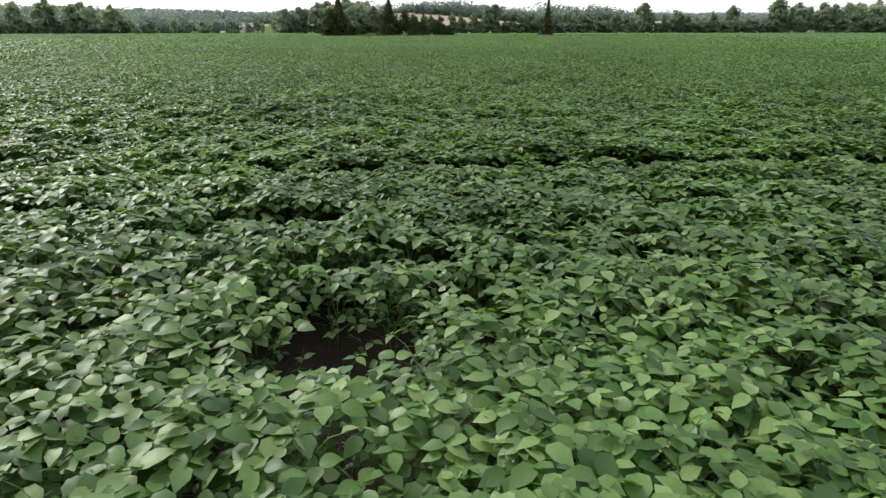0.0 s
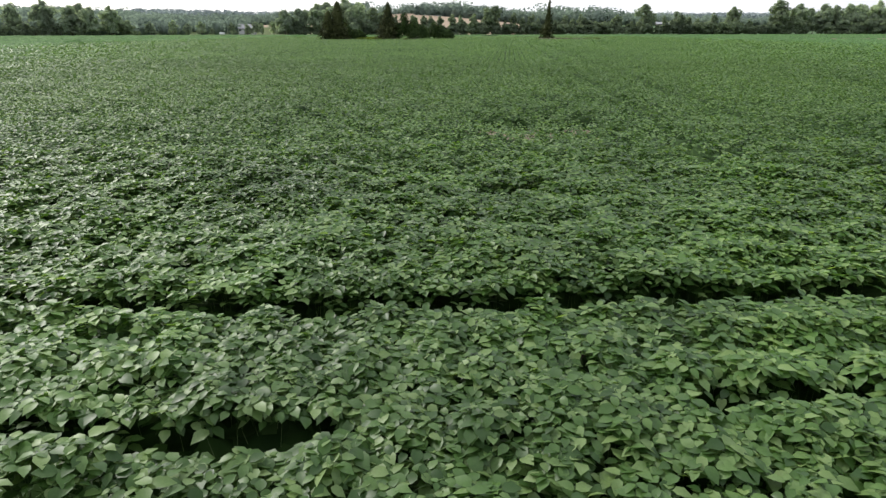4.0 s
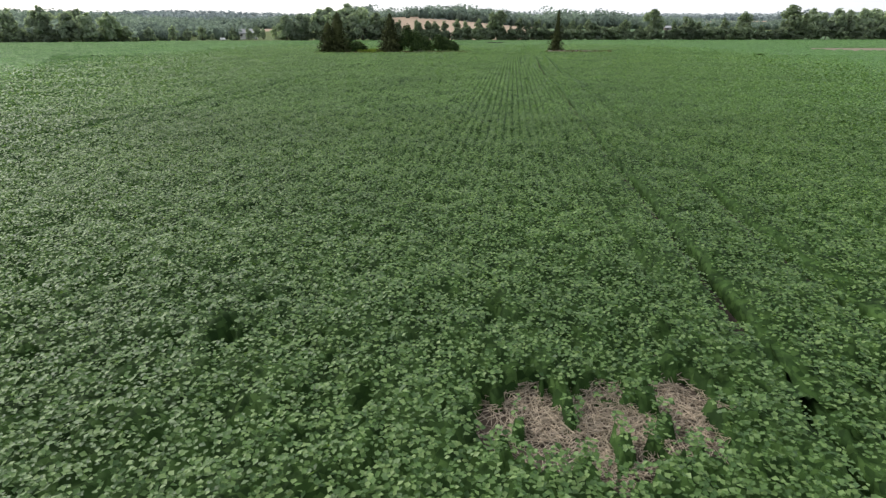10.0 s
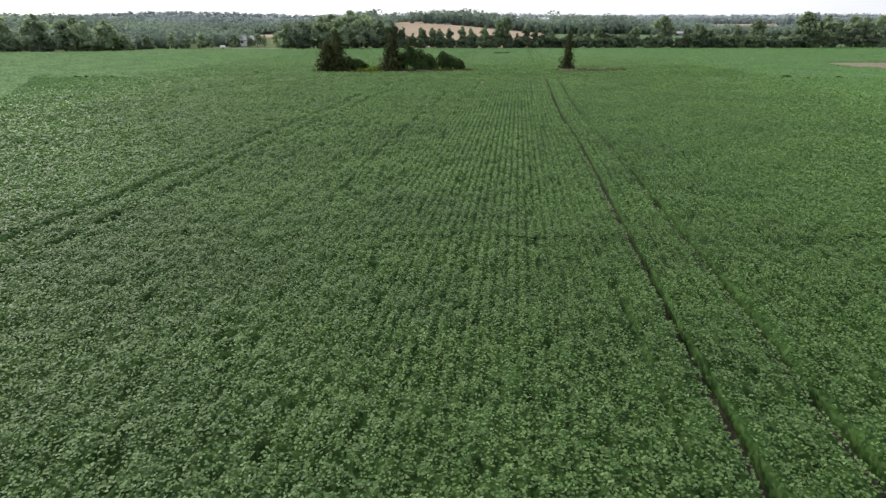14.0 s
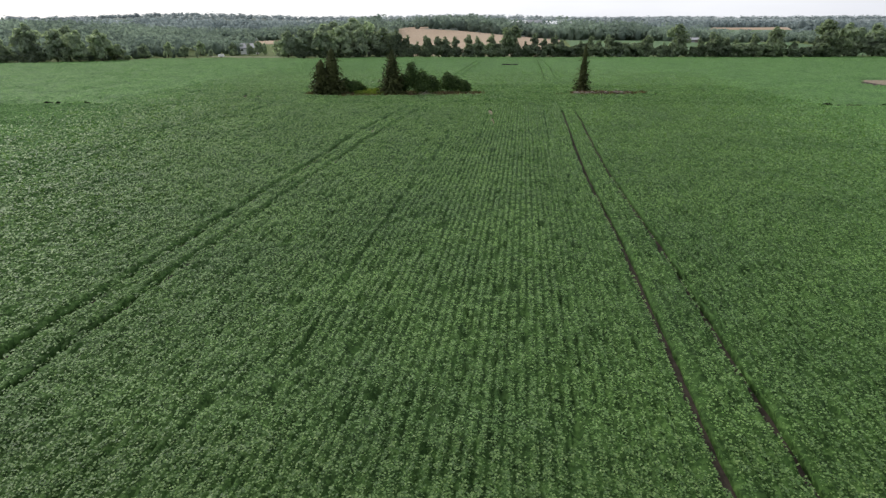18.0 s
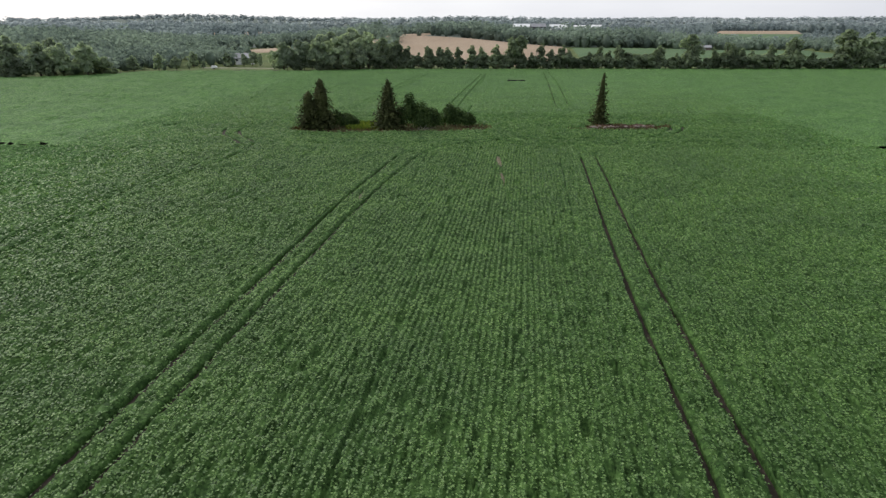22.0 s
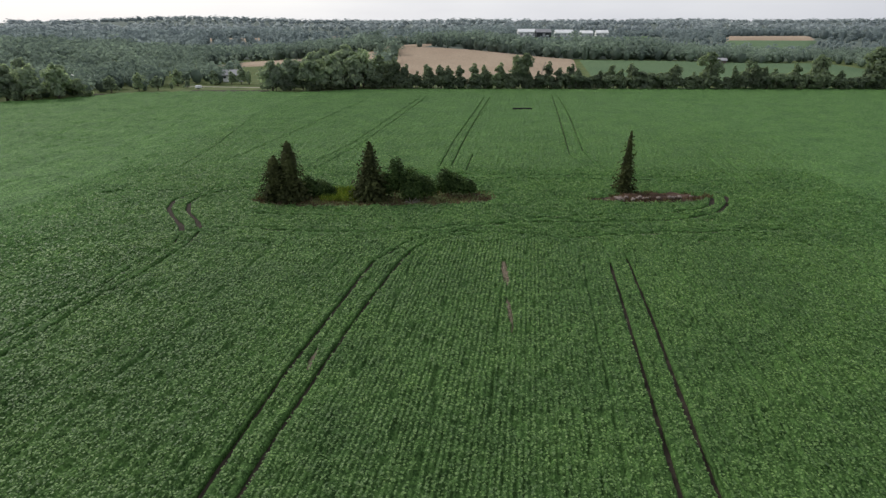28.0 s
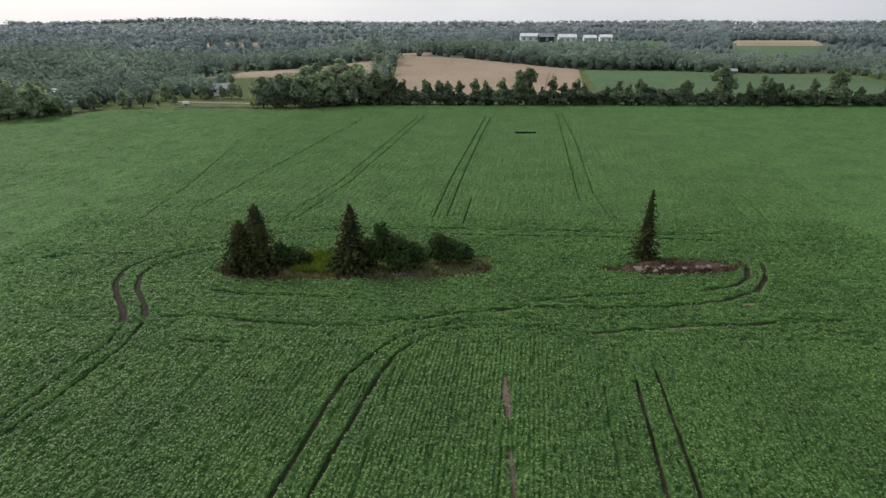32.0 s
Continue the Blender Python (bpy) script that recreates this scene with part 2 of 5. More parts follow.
def raw_mesh(name, verts, faces, mat, smooth=False):
    """A mesh from arrays: verts (n, 3) and faces (m, 3 or 4), or a list of such face arrays."""
    me = bpy.data.meshes.new(name)
    verts = np.ascontiguousarray(verts, np.float32)
    groups = [np.asarray(f, np.int32) for f in (faces if isinstance(faces, list) else [faces])]
    groups = [f for f in groups if len(f)]
    loops = np.concatenate([f.ravel() for f in groups])
    sizes = np.concatenate([np.full(len(f), f.shape[1], np.int32) for f in groups])
    me.vertices.add(len(verts))
    me.vertices.foreach_set("co", verts.ravel())
    me.loops.add(len(loops))
    me.loops.foreach_set("vertex_index", loops)
    me.polygons.add(len(sizes))
    me.polygons.foreach_set("loop_start", np.concatenate([[0], np.cumsum(sizes)[:-1]]).astype(np.int32))
    if smooth:
        me.polygons.foreach_set("use_smooth", np.ones(len(sizes), bool))
    me.update(calc_edges=True)
    me.materials.append(mat)
    return me


def joined(pieces):
    """Joins (verts, faces) pairs with faces of one width."""
    vs, fs, n = [], [], 0
    for v, f in pieces:
        vs.append(v)
        fs.append(np.asarray(f) + n)
        n += len(v)
    return np.concatenate(vs), np.concatenate(fs)


def part(name, me, parent, label="", m=None):
    ob = new(name, me)
    ob.parent = parent
    if m is not None:
        ob.matrix_basis = m
    return tagged(ob, label)


def tube(points, radii, sides=6):
    """A tapered tube along points, as triangles."""
    p = np.asarray(points, float)
    t = np.gradient(p, axis=0)
    t /= np.linalg.norm(t, axis=1)[:, None] + 1e-9
    ref = np.where(np.abs(t[:, 2:3]) > 0.9, [[1.0, 0, 0]], [[0, 0, 1.0]])
    a = np.cross(t, ref)
    a /= np.linalg.norm(a, axis=1)[:, None] + 1e-9
    b = np.cross(t, a)
    k = np.arange(sides) * 2 * np.pi / sides
    ring = a[:, None] * np.cos(k)[None, :, None] + b[:, None] * np.sin(k)[None, :, None]
    v = (p[:, None] + ring * np.asarray(radii, float)[:, None, None]).reshape(-1, 3)
    f = []
    for i in range(len(p) - 1):
        for j in range(sides):
            q, w = i * sides + j, i * sides + (j + 1) % sides
            f += [(q, w, w + sides), (q, w + sides, q + sides)]
    top = (len(p) - 1) * sides
    f += [(top, top + j, top + j + 1) for j in range(1, sides - 1)]
    return v, np.array(f)


def leaves(centre, normal, size, lengthen=1.25, fold=0.18, rng=RNG):
    """Folded leaf blades: two triangles each, lying across their normals, turned at random."""
    n = len(centre)
    nz = normal / (np.linalg.norm(normal, axis=1)[:, None] + 1e-9)
    r = rng.normal(size=(n, 3))
    a = np.cross(nz, r)
    a /= np.linalg.norm(a, axis=1)[:, None] + 1e-9
    b = np.cross(nz, a)
    s = np.asarray(size, float).reshape(-1, 1) * np.ones((n, 1))
    base = centre - a * s * lengthen * 0.5
    tip = centre + a * s * lengthen * 0.5
    left = centre - b * s * 0.5 + nz * s * fold
    right = centre + b * s * 0.5 + nz * s * fold
    v = np.stack([base, right, tip, left], 1).reshape(-1, 3)
    k = np.arange(n)[:, None] * 4
    f = np.concatenate([k + [0, 1, 2], k + [0, 2, 3]], 1).reshape(-1, 3)
    return v, f


def hashed(x, y, seed=0):
    return np.mod(np.sin(x * 127.1 + y * 311.7 + seed * 74.7) * 43758.5453, 1.0)


def smooth_noise(x, y, seed=0):
    xi, yi = np.floor(x), np.floor(y)
    fx, fy = x - xi, y - yi
    fx, fy = fx * fx * (3 - 2 * fx), fy * fy * (3 - 2 * fy)
    n00, n10 = hashed(xi, yi, seed), hashed(xi + 1, yi, seed)
    n01, n11 = hashed(xi, yi + 1, seed), hashed(xi + 1, yi + 1, seed)
    return (n00 * (1 - fx) + n10 * fx) * (1 - fy) + (n01 * (1 - fx) + n11 * fx) * fy


def step(a, b, v):
    k = np.clip((v - a) / (b - a), 0, 1)
    return k * k * (3 - 2 * k)


# ---- the plan ----
SLOPE = 0.102          # the rows run a little to the right of straight ahead
ROW = 0.381            # row spacing
CANOPY = 0.54          # height of the crop


def ground_height(x, y):
    far = 5.0 * step(338, 480, y) + 9.0 * np.exp(-((x + 22) / 75) ** 2 - ((y - 515) / 85) ** 2) * step(338, 420, y)
    far = far + 8.5 * step(480, 900, y) + 30 * step(850, 2100, y)
    hills = (smooth_noise(x / 420 + 3, y / 520, 5) - 0.4) * 22 * step(800, 1800, y)
    return far + hills + (smooth_noise(x / 60, y / 60, 2) - 0.5) * 1.5 * step(345, 420, y)


# pairs of wheel tracks, as lines on the plan
A_LEFT_START = [(4.1, 10.6), (4.35, 12), (4.6, 14.2), (4.9, 16.4)]
A_LEFT = [(4.9, 16.4), (5.25, 20), (5.7, 24), (6.45, 33), (8.2, 49), (9.7, 63.5), (11.15, 81), (13.0, 98), (14.9, 114), (16.4, 127.5)]
A_RIGHT = [(7.1, 16.3), (7.55, 21), (8.0, 25.4), (8.85, 33.3), (10.6, 51), (11.8, 63), (13.2, 81), (14.8, 96), (17.0, 114), (18.5, 129)]
B_LEFT = [(-19.2, 28), (-17.5, 45), (-16.5, 56), (-15.1, 70), (-13.9, 82), (-13.0, 92), (-11.8, 105), (-10.4, 115), (-9.2, 123.9), (-8.7, 126.6), (-7.7, 129), (-6.5, 131.4), (-5.1, 133.7), (-3.1, 135.8), (2.5, 138), (9, 139)]
B_RIGHT = [(-17.1, 28), (-15.3, 47), (-14.4, 58), (-13.1, 71), (-11.8, 84), (-10.5, 96.5), (-9.3, 106), (-7.9, 115.5), (-6.6, 123), (-5.7, 127.6), (-4.8, 130.7), (-3.4, 132.9), (-0.6, 135.6), (5, 136.8), (11, 137)]
C_LEFT = [(-38.6, 72), (-37.4, 92), (-36, 106.3), (-34.4, 117), (-33.5, 125), (-32.6, 131.3), (-33.3, 135.5)]
C_LEFT_LOOP = [(-33.3, 135.5), (-35, 139), (-37.6, 142.4), (-40, 146.3), (-41.2, 150.7), (-40.2, 154.4), (-36.9, 158.9), (-33.1, 161.5), (-27, 165), (-21, 168)]
C_RIGHT = [(-36.5, 72), (-35.2, 92), (-33.9, 106), (-32.6, 117), (-31.5, 124.6), (-30.8, 131), (-31.6, 137)]
C_RIGHT_LOOP = [(-31.6, 137), (-33.8, 141), (-36.6, 144.8), (-38.3, 149), (-38.2, 152.6), (-36.4, 155.9), (-32, 159.4)]
# lines without plants: half width in metres, how broken, points
TRACKS = [(0.15, 0.0, A_LEFT), (0.09, 0.0, A_LEFT_START), (0.16, 0.0, A_RIGHT), (0.19, 0.0, B_LEFT), (0.17, 0.03, B_RIGHT), (0.19, 0.0, C_LEFT), (0.19, 0.0, C_RIGHT), (0.30, 0.0, C_LEFT_LOOP), (0.30, 0.0, C_RIGHT_LOOP)]
TRACKS += [(0.10, 0.05, l) for l in (
    [(8.2, 297), (3.9, 254), (-1.3, 204), (-3.7, 174)], [(10.2, 297), (5.7, 254), (1.3, 209), (-1.5, 175)], [(2.6, 187), (1.1, 171)],
    [(33.9, 306), (28, 246), (21.7, 187), (23, 174)], [(35.9, 306), (31, 246), (25, 191), (24.7, 171)],
    [(-15.3, 296), (-19.9, 240), (-23.5, 198), (-27.9, 171)], [(-13.2, 296), (-17.8, 240), (-21.4, 198), (-25.8, 171)],
    [(48.3, 190), (46.9, 177.6), (45.8, 168), (44.7, 157)], [(51.7, 190), (47.1, 163)])]
TRACKS += [(0.10, 0.18, l) for l in (
    [(-57.2, 227), (-52, 193), (-50.2, 172.5)], [(-34, 289), (-39.7, 224), (-42.2, 193), (-44.4, 176)], [(42.3, 147.5), (43.0, 136), (41.2, 117), (39.7, 106.7)], [(45.4, 147), (45.0, 139)],
    [(-41.4, 129.3), (-39.8, 135), (-38.3, 138.5)])]
TRACKS += [(0.29, 0.10, l) for l in (
    [(-58, 151), (-55.3, 154.2), (-49.6, 156.2), (-42.8, 156.6)], [(-21, 168), (-0.5, 169.3), (7.9, 168.6), (20, 168.6), (32, 167.4), (40, 167.6)], [(-1.3, 166.8), (8, 166), (16, 165.8), (25, 165.6), (38, 164.6)],
    [(-7.9, 137.2), (-2.1, 138.6), (3.2, 140.3), (9.4, 141.7), (16, 141.4), (23.5, 142.2), (30.2, 143.9), (35.3, 146.9), (38, 150.8), (39.8, 155.6), (39.2, 159)],
    )]
TRACKS += [(0.29, 0.10, l) for l in (
    [(-31, 137.2), (-26.7, 138.4), (-20, 136.9), (-13.4, 136.2), (-8.3, 136.4)], [(-28.1, 144.9), (-24.4, 143.9), (-17.8, 143.7), (-12.5, 143.1)],
    [(8.9, 143), (12.8, 144.2), (18, 145), (23.4, 146)], [(37, 157.6), (37.4, 154.6), (35.8, 150.7), (33.1, 148), (27.9, 146.4)], [(-27.1, 132.9), (-24.5, 132.4), (-21, 132.6)], [(41, 139.5), (26, 137.6), (12, 135.4)])]
# single lines where a row failed
TRACKS += [(0.07, 0.38, l) for l in (
    [(-6, 47), (-5.5, 55.5), (-4.8, 64.3), (-4.1, 71.2), (-3, 80), (-2, 90), (-0.7, 103)], [(-27.4, 79), (-25.9, 88), (-24.6, 97), (-22.8, 109.6), (-21.7, 120), (-20.9, 132)], [(-29, 115), (-28.3, 120), (-27.3, 126), (-27.1, 132.5)],
    [(24.6, 98), (26.4, 114.3), (27.3, 123), (28.1, 134)], [(20, 93.8), (21.6, 104), (22.6, 117), (23.3, 133)], [(-19.5, 128), (-18.9, 132)], [(-5.6, 112), (-5, 120), (-4.6, 129)],
    [(-16.6, 92.7), (-14.5, 99.7)], [(2.6, 99), (3.5, 110), (4.5, 119.5)], [(4.1, 20), (4.4, 24), (4.8, 28.6), (5.1, 32), (5.5, 37)], [(-12.8, 123), (-12.2, 130)], [(10.3, 98), (13.4, 126)])]
# gaps across the rows near the start
CROSS_GAPS = [(0.10, 0.22, l) for l in (
    [(-5.5, 5.8), (-3.4, 5.6), (-1.5, 5.5), (0.4, 5.55), (1.7, 5.65), (2.9, 5.75), (5.2, 6.0)],)]
CROSS_GAPS += [(0.06, 0.25, [(-3.2, 4.05), (-2.2, 4.0), (-1.1, 4.0), (-0.5, 4.05)])]
CROSS_GAPS += [(0.05, 0.35, l) for l in ([(1.5, 4.3), (2.4, 4.4)],)]
TRACKS += CROSS_GAPS
# bare or thin places: x, y, half width, half depth, how bare
NEAR_PATCHES = [(-0.50, 2.38, 0.38, 0.40, 1.0), (0.24, 2.85, 0.22, 0.16, 1.0), (-0.55, 3.25, 0.4, 0.10, 0.7), (-0.1, 3.35, 0.25, 0.12, 0.6)]
STRAW_PATCHES = [(1.0, 9.1, 0.40, 0.45, 0.42), (4.6, 11.2, 0.5, 0.4, 0.7), (1.25, 15.6, 0.95, 1.05, 0.95), (2.35, 15.6, 0.95, 1.1, 1.0), (3.2, 15.8, 0.65, 1.0, 1.0), (2.1, 14.7, 0.35, 0.6, 1.0),
                 (5.1, 124.6, 0.36, 3.6, 1.0), (4.9, 114.5, 0.22, 3.6, 0.7)]
PALE_PATCHES = [(-9.85, 114.3, 0.28, 2.4, 0.8), (-10.5, 106.6, 0.26, 2.0, 0.8), (-7.5, 114.6, 0.24, 1.1, 0.8), (-12.0, 98, 0.22, 1.4, 0.8)]
THIN_PATCHES = [(2.05, 17.55, 0.16, 0.35, 1.0), (3.5, 17.5, 0.2, 0.3, 1.0), (4.4, 98, 0.35, 2.0, 0.5), (12.6, 127, 2.2, 2.5, 0.22), (-7.2, 23.2, 0.4, 0.25, 0.45),
                (13.0, 142.4, 2.2, 0.6, 0.5), (12.9, 131.5, 0.5, 1.6, 0.5), (17.4, 131.6, 0.9, 1.4, 0.5), (48, 150, 2.5, 1.2, 0.5), (1.1, 17.9, 0.3, 0.3, 0.9), (-2.6, 15.3, 0.3, 0.25, 0.9), (0.2, 7.7, 0.2, 0.2, 0.5), (0.4, 10.2, 0.25, 0.2, 0.5), (-2.2, 5.0, 0.2, 0.15, 0.7), (10.6, 58, 0.5, 1.6, 0.5), (11.2, 79, 0.4, 1.2, 0.5), (17, 115, 0.5, 1.6, 0.5)]
TAN_PATCHES = [(32.6, 143.3, 2.6, 0.55, 0.85), (24, 137.4, 2.6, 0.5, 0.7), (29.3, 134.7, 1.4, 0.4, 0.7), (-49.5, 156.0, 2.4, 0.5, 0.9)]
PATCHES = NEAR_PATCHES + STRAW_PATCHES + PALE_PATCHES + TAN_PATCHES + THIN_PATCHES
# single failed plants
HOLES = [(-3.1, 17.7), (0.3, 11.5), (1.4, 11.4), (5.3, 12.1), (-6.2, 13.3), (-4.7, 13.5), (-2.5, 13.1), (-3.5, 10.9), (-5.0, 10.9), (-1.0, 15.5), (0.3, 10.8), (-6.2, 16.9),
         (-4.2, 17.8), (-2.7, 16.1), (-4.5, 13.0), (-3.2, 12.7), (0.9, 18.1), (4.2, 20.7), (-1.2, 29.3), (-0.5, 46.1), (3.2, 28.2), (-5.3, 32.8), (-9.8, 30.8), (-4.4, 27.1), (-7.3, 27.0),
         (-4.6, 25.2), (-1.7, 25.7), (0.1, 25.0), (-2.7, 23.5), (4.7, 24.7), (-2.3, 67.0), (-6.9, 56.2), (-5.2, 53.9), (5.4, 55.1), (0.3, 51.1), (-2.9, 57.6), (-5.3, 59.3), (9.0, 50.1)]


def in_island(x, y):
    """Less than 1 within the two uncropped islands."""
    mid = 153.0 + 0.06 * (x + 12)
    a = ((x + 12.2) / 17.4) ** 4 + ((y - mid) / 4.4) ** 2
    b = ((x - 27.5) / 9.6) ** 4 + ((y - 154.0 - 0.10 * (x - 27)) / (1.0 + 1.5 * step(18, 27, x))) ** 2
    return np.minimum(a, b)


def gone_noise(x, y):
    return smooth_noise(x / 1.1, y / 1.6, 21) * 0.6 + smooth_noise(x / 0.35, y / 0.4, 22) * 0.4


def track_cover(x, y, margin=0.0, lines=None, whole=False):
    """1 in the standing crop, 0 along its bare lines."""
    c = np.ones(np.shape(x))
    gone = gone_noise(x, y)
    for half, broken, line in lines or TRACKS:
        for (ax, ay), (bx, by) in zip(line[:-1], line[1:]):
            near = (y > min(ay, by) - 1.2) & (y < max(ay, by) + 1.2) & (x > min(ax, bx) - 1.2) & (x < max(ax, bx) + 1.2)
            if not near.any():
                continue
            px, py = x[near] - ax, y[near] - ay
            k = np.clip((px * (bx - ax) + py * (by - ay)) / ((bx - ax) ** 2 + (by - ay) ** 2), 0, 1)
            d = np.hypot(px - k * (bx - ax), py - k * (by - ay))
            h = half * (0.65 + 0.8 * gone[near]) + (margin[near] if np.ndim(margin) else margin)
            shut = 1.0 if whole else step(broken - 0.12, broken + 0.12, gone[near])
            c[near] = np.minimum(c[near], 1 - 0.9 * shut * (1 - step(h - 0.03, h + 0.10, d)))
    return c


def field_edge(x):
    """Where the crop ends, ahead."""
    return np.interp(x, [-400, -170, -150, -141, -135, -113, -90, -64, -42, 0, 60, 172, 400], [240, 270, 281, 294, 307, 316, 317, 314, 327, 331, 331, 340, 350])


def crop_cover(x, y):
    """How much of the crop stands at a place, 0 to 1."""
    wob = (smooth_noise(x * 1.7, y * 1.7, 11) - 0.5) * 0.9
    c = np.ones(np.shape(x))
    c = np.minimum(c, track_cover(x, y))
    for px, py, rx, ry, bare in PATCHES:
        q = np.hypot((x - px) / rx, (y - py) / ry) + wob * 0.7 + (smooth_noise(x * 4.3, y * 4.3, 14) - 0.5) * 0.5
        left = 0.8 * step(0.58, 0.70, smooth_noise(x * 4.2, y * 3.0, 15)) if 14 < py < 17 else 0.0
        c = np.minimum(c, np.maximum(1 - bare * (1 - step(0.75, 1.15, q)), left))
    c = np.minimum(c, step(0.85, 1.2, in_island(x, y) + wob * 0.6))
    c = np.where((np.abs(x - 18.9) < 3.0) & (np.abs(y - 261.2) < 0.9), 0.0, c)
    c = np.where(np.hypot((x - 118) / 24, (y - 178) / 17) + wob * 0.2 < 1, 0.0, c)
    for k, (hx, hy) in enumerate(HOLES):
        near = (np.abs(x - hx) < 0.9) & (np.abs(y - hy) < 0.9)
        if near.any():
            q = np.hypot((x[near] - hx) / (0.17 + 0.004 * hy), (y[near] - hy) / (0.17 + 0.05 * (k % 4) + 0.004 * hy)) + wob[near] * 0.5
            c[near] = np.minimum(c[near], 0.5 + 0.5 * step(0.6, 1.15, q))
    # small gaps elsewhere, drawn out along the rows
    for cell, share, seed in ((2.3, 0.75, 31), (1.5, 0.5, 131)):
        gx, gy = np.floor(x / cell), np.floor(y / cell)
        ox, oy = (gx + 0.2 + 0.6 * hashed(gx, gy, seed)) * cell, (gy + 0.2 + 0.6 * hashed(gx, gy, seed + 1)) * cell
        gap = (0.08 + 0.21 * hashed(gx, gy, seed + 2) ** 2) * (0.35 + 0.45 * step(6, 14, y) + 0.5 * step(20, 70, y))
        q = np.hypot((x - SLOPE * (y - oy) - ox) / gap, (y - oy) / (gap * (0.9 + 1.8 * hashed(gx, gy, seed + 3)))) + wob * 0.5
        c = np.where(hashed(gx, gy, seed + 4) < share, np.minimum(c, np.where(y > 172, 0.45, 0.08) + np.where(y > 172, 0.55, 0.92) * step(0.5, 1.2, q)), c)
    return np.where(y > field_edge(x), 0.0, c)


def row_phase(x, y):
    """Distance from the middle of the nearest row, in row spacings, -0.5 to 0.5; the headland's rows run across."""
    u = (x - SLOPE * y) / ROW
    head = (y > 133.5 + 2 * smooth_noise(x / 9, x * 0 + 1, 3)) & (y < 172)
    u = np.where(head, (y + 0.05 * x + 1.2 * smooth_noise(x / 14, y / 14, 41) + 0.5 * smooth_noise(x / 3, y / 2, 42)) / (ROW * 2.5), u)
    return np.mod(u, 1.0) - 0.5


def canopy_top(x, y):
    """Height of the crop's surface."""
    ph = row_phase(x, y)
    even = 0.5 + 0.5 * step(8, 16, y)
    big = (smooth_noise(x / 2.6, y / 3.4, 51) - 0.5) * 0.12 + (smooth_noise(x / 0.75, y / 0.85, 52) - 0.5) * 0.15 * even + (smooth_noise(x / 0.24, y / 0.27, 55) - 0.5) * 0.28 * even
    clear = 0.12 + step(14, 62, y) * (0.2 + 0.65 * smooth_noise(x / 7, y / 16, 53))
    return CANOPY + big - 1.15 * np.where((y > 134) & (y < 172), 2.2, 1.0) * ph * ph * clear * (0.5 + 1.0 * smooth_noise(x / 0.5, y / 0.5, 54))

# ---- the ground ----


def grid_faces(nx, ny):
    i, j = np.meshgrid(np.arange(nx - 1), np.arange(ny - 1))
    k = (j * nx + i).ravel()
    return np.stack([k, k + 1, k + nx + 1, k + nx], 1)


def build_ground():
    xs = np.unique(np.concatenate([np.linspace(-4500, -400, 60), np.arange(-400, 401, 16), np.linspace(400, 4500, 60), np.arange(-5, 5.01, 0.5)]))
    ys = np.unique(np.concatenate([np.linspace(-600, -20, 12), np.arange(-2, 20, 0.5), np.arange(20, 340, 8), np.arange(340, 1000, 14), np.linspace(1000, 4600, 80)]))
    gx, gy = np.meshgrid(xs, ys)
    z = ground_height(gx, gy) + (smooth_noise(gx * 2.2, gy * 2.2, 61) - 0.5) * 0.05 * (np.abs(gx) < 6) * (gy < 20)
    me = raw_mesh("ground", np.stack([gx, gy, z], -1).reshape(-1, 3), grid_faces(len(xs), len(ys)), M_SOIL, smooth=True)
    me.materials.append(M_ROUGH_GRASS)
    me.materials.append(M_FOREST_FLOOR)
    mid = np.empty(len(me.polygons) * 3, np.float32)
    me.polygons.foreach_get("center", mid)
    mid = mid.reshape(-1, 3)
    outside = (mid[:, 1] > field_edge(mid[:, 0]) + 4) | (np.abs(mid[:, 0]) > 390)
    me.polygons.foreach_set("material_index", outside.astype(np.int32) + (outside & (mid[:, 1] > 480)))
    tagged(new("ground", me), "dark tilled soil of a wide flat field rising to wooded hills", "ground", kind="structure")


def sheet(name, corners, nx, ny, lift, mat, label, category):
    """A field laid over the ground between four corners."""
    (ax, ay), (bx, by), (cx, cy), (dx, dy) = corners
    u, v = np.meshgrid(np.linspace(0, 1, nx), np.linspace(0, 1, ny))
    x = (ax * (1 - u) + bx * u) * (1 - v) + (dx * (1 - u) + cx * u) * v
    y = (ay * (1 - u) + by * u) * (1 - v) + (dy * (1 - u) + cy * u) * v
    edge = np.minimum(np.minimum(u, 1 - u) * nx, np.minimum(v, 1 - v) * ny)
    z = ground_height(x, y) + lift * np.clip(edge, 0, 1) + (1 - np.clip(edge, 0, 1)) * -0.2
    me = raw_mesh(name, np.stack([x, y, z], -1).reshape(-1, 3), grid_faces(nx, ny), mat, smooth=True)
    return tagged(new(name, me), label, category, kind="structure")


build_ground()
sheet("wheat_field", [(-34, 352), (54, 352), (70, 470), (-42, 484)], 40, 60, 0.6, M_WHEAT, "ripe tan wheat field on a low hill", "field")
sheet("wheat_field_behind", [(-58, 482), (-24, 490), (-20, 508), (-46, 506)], 14, 10, 0.6, M_WHEAT, "ripe tan wheat on the crest of the hill", "field")
sheet("wheat_field_beside", [(-146, 418), (-50, 425), (-52, 470), (-128, 446)], 30, 16, 0.6, M_WHEAT, "ripe tan wheat field below dark woods", "field")
sheet("green_field", [(60, 350), (230, 356), (215, 452), (71, 470)], 40, 30, 0.5, M_GREEN_FIELD, "low even green crop beyond the hedgerow", "field")
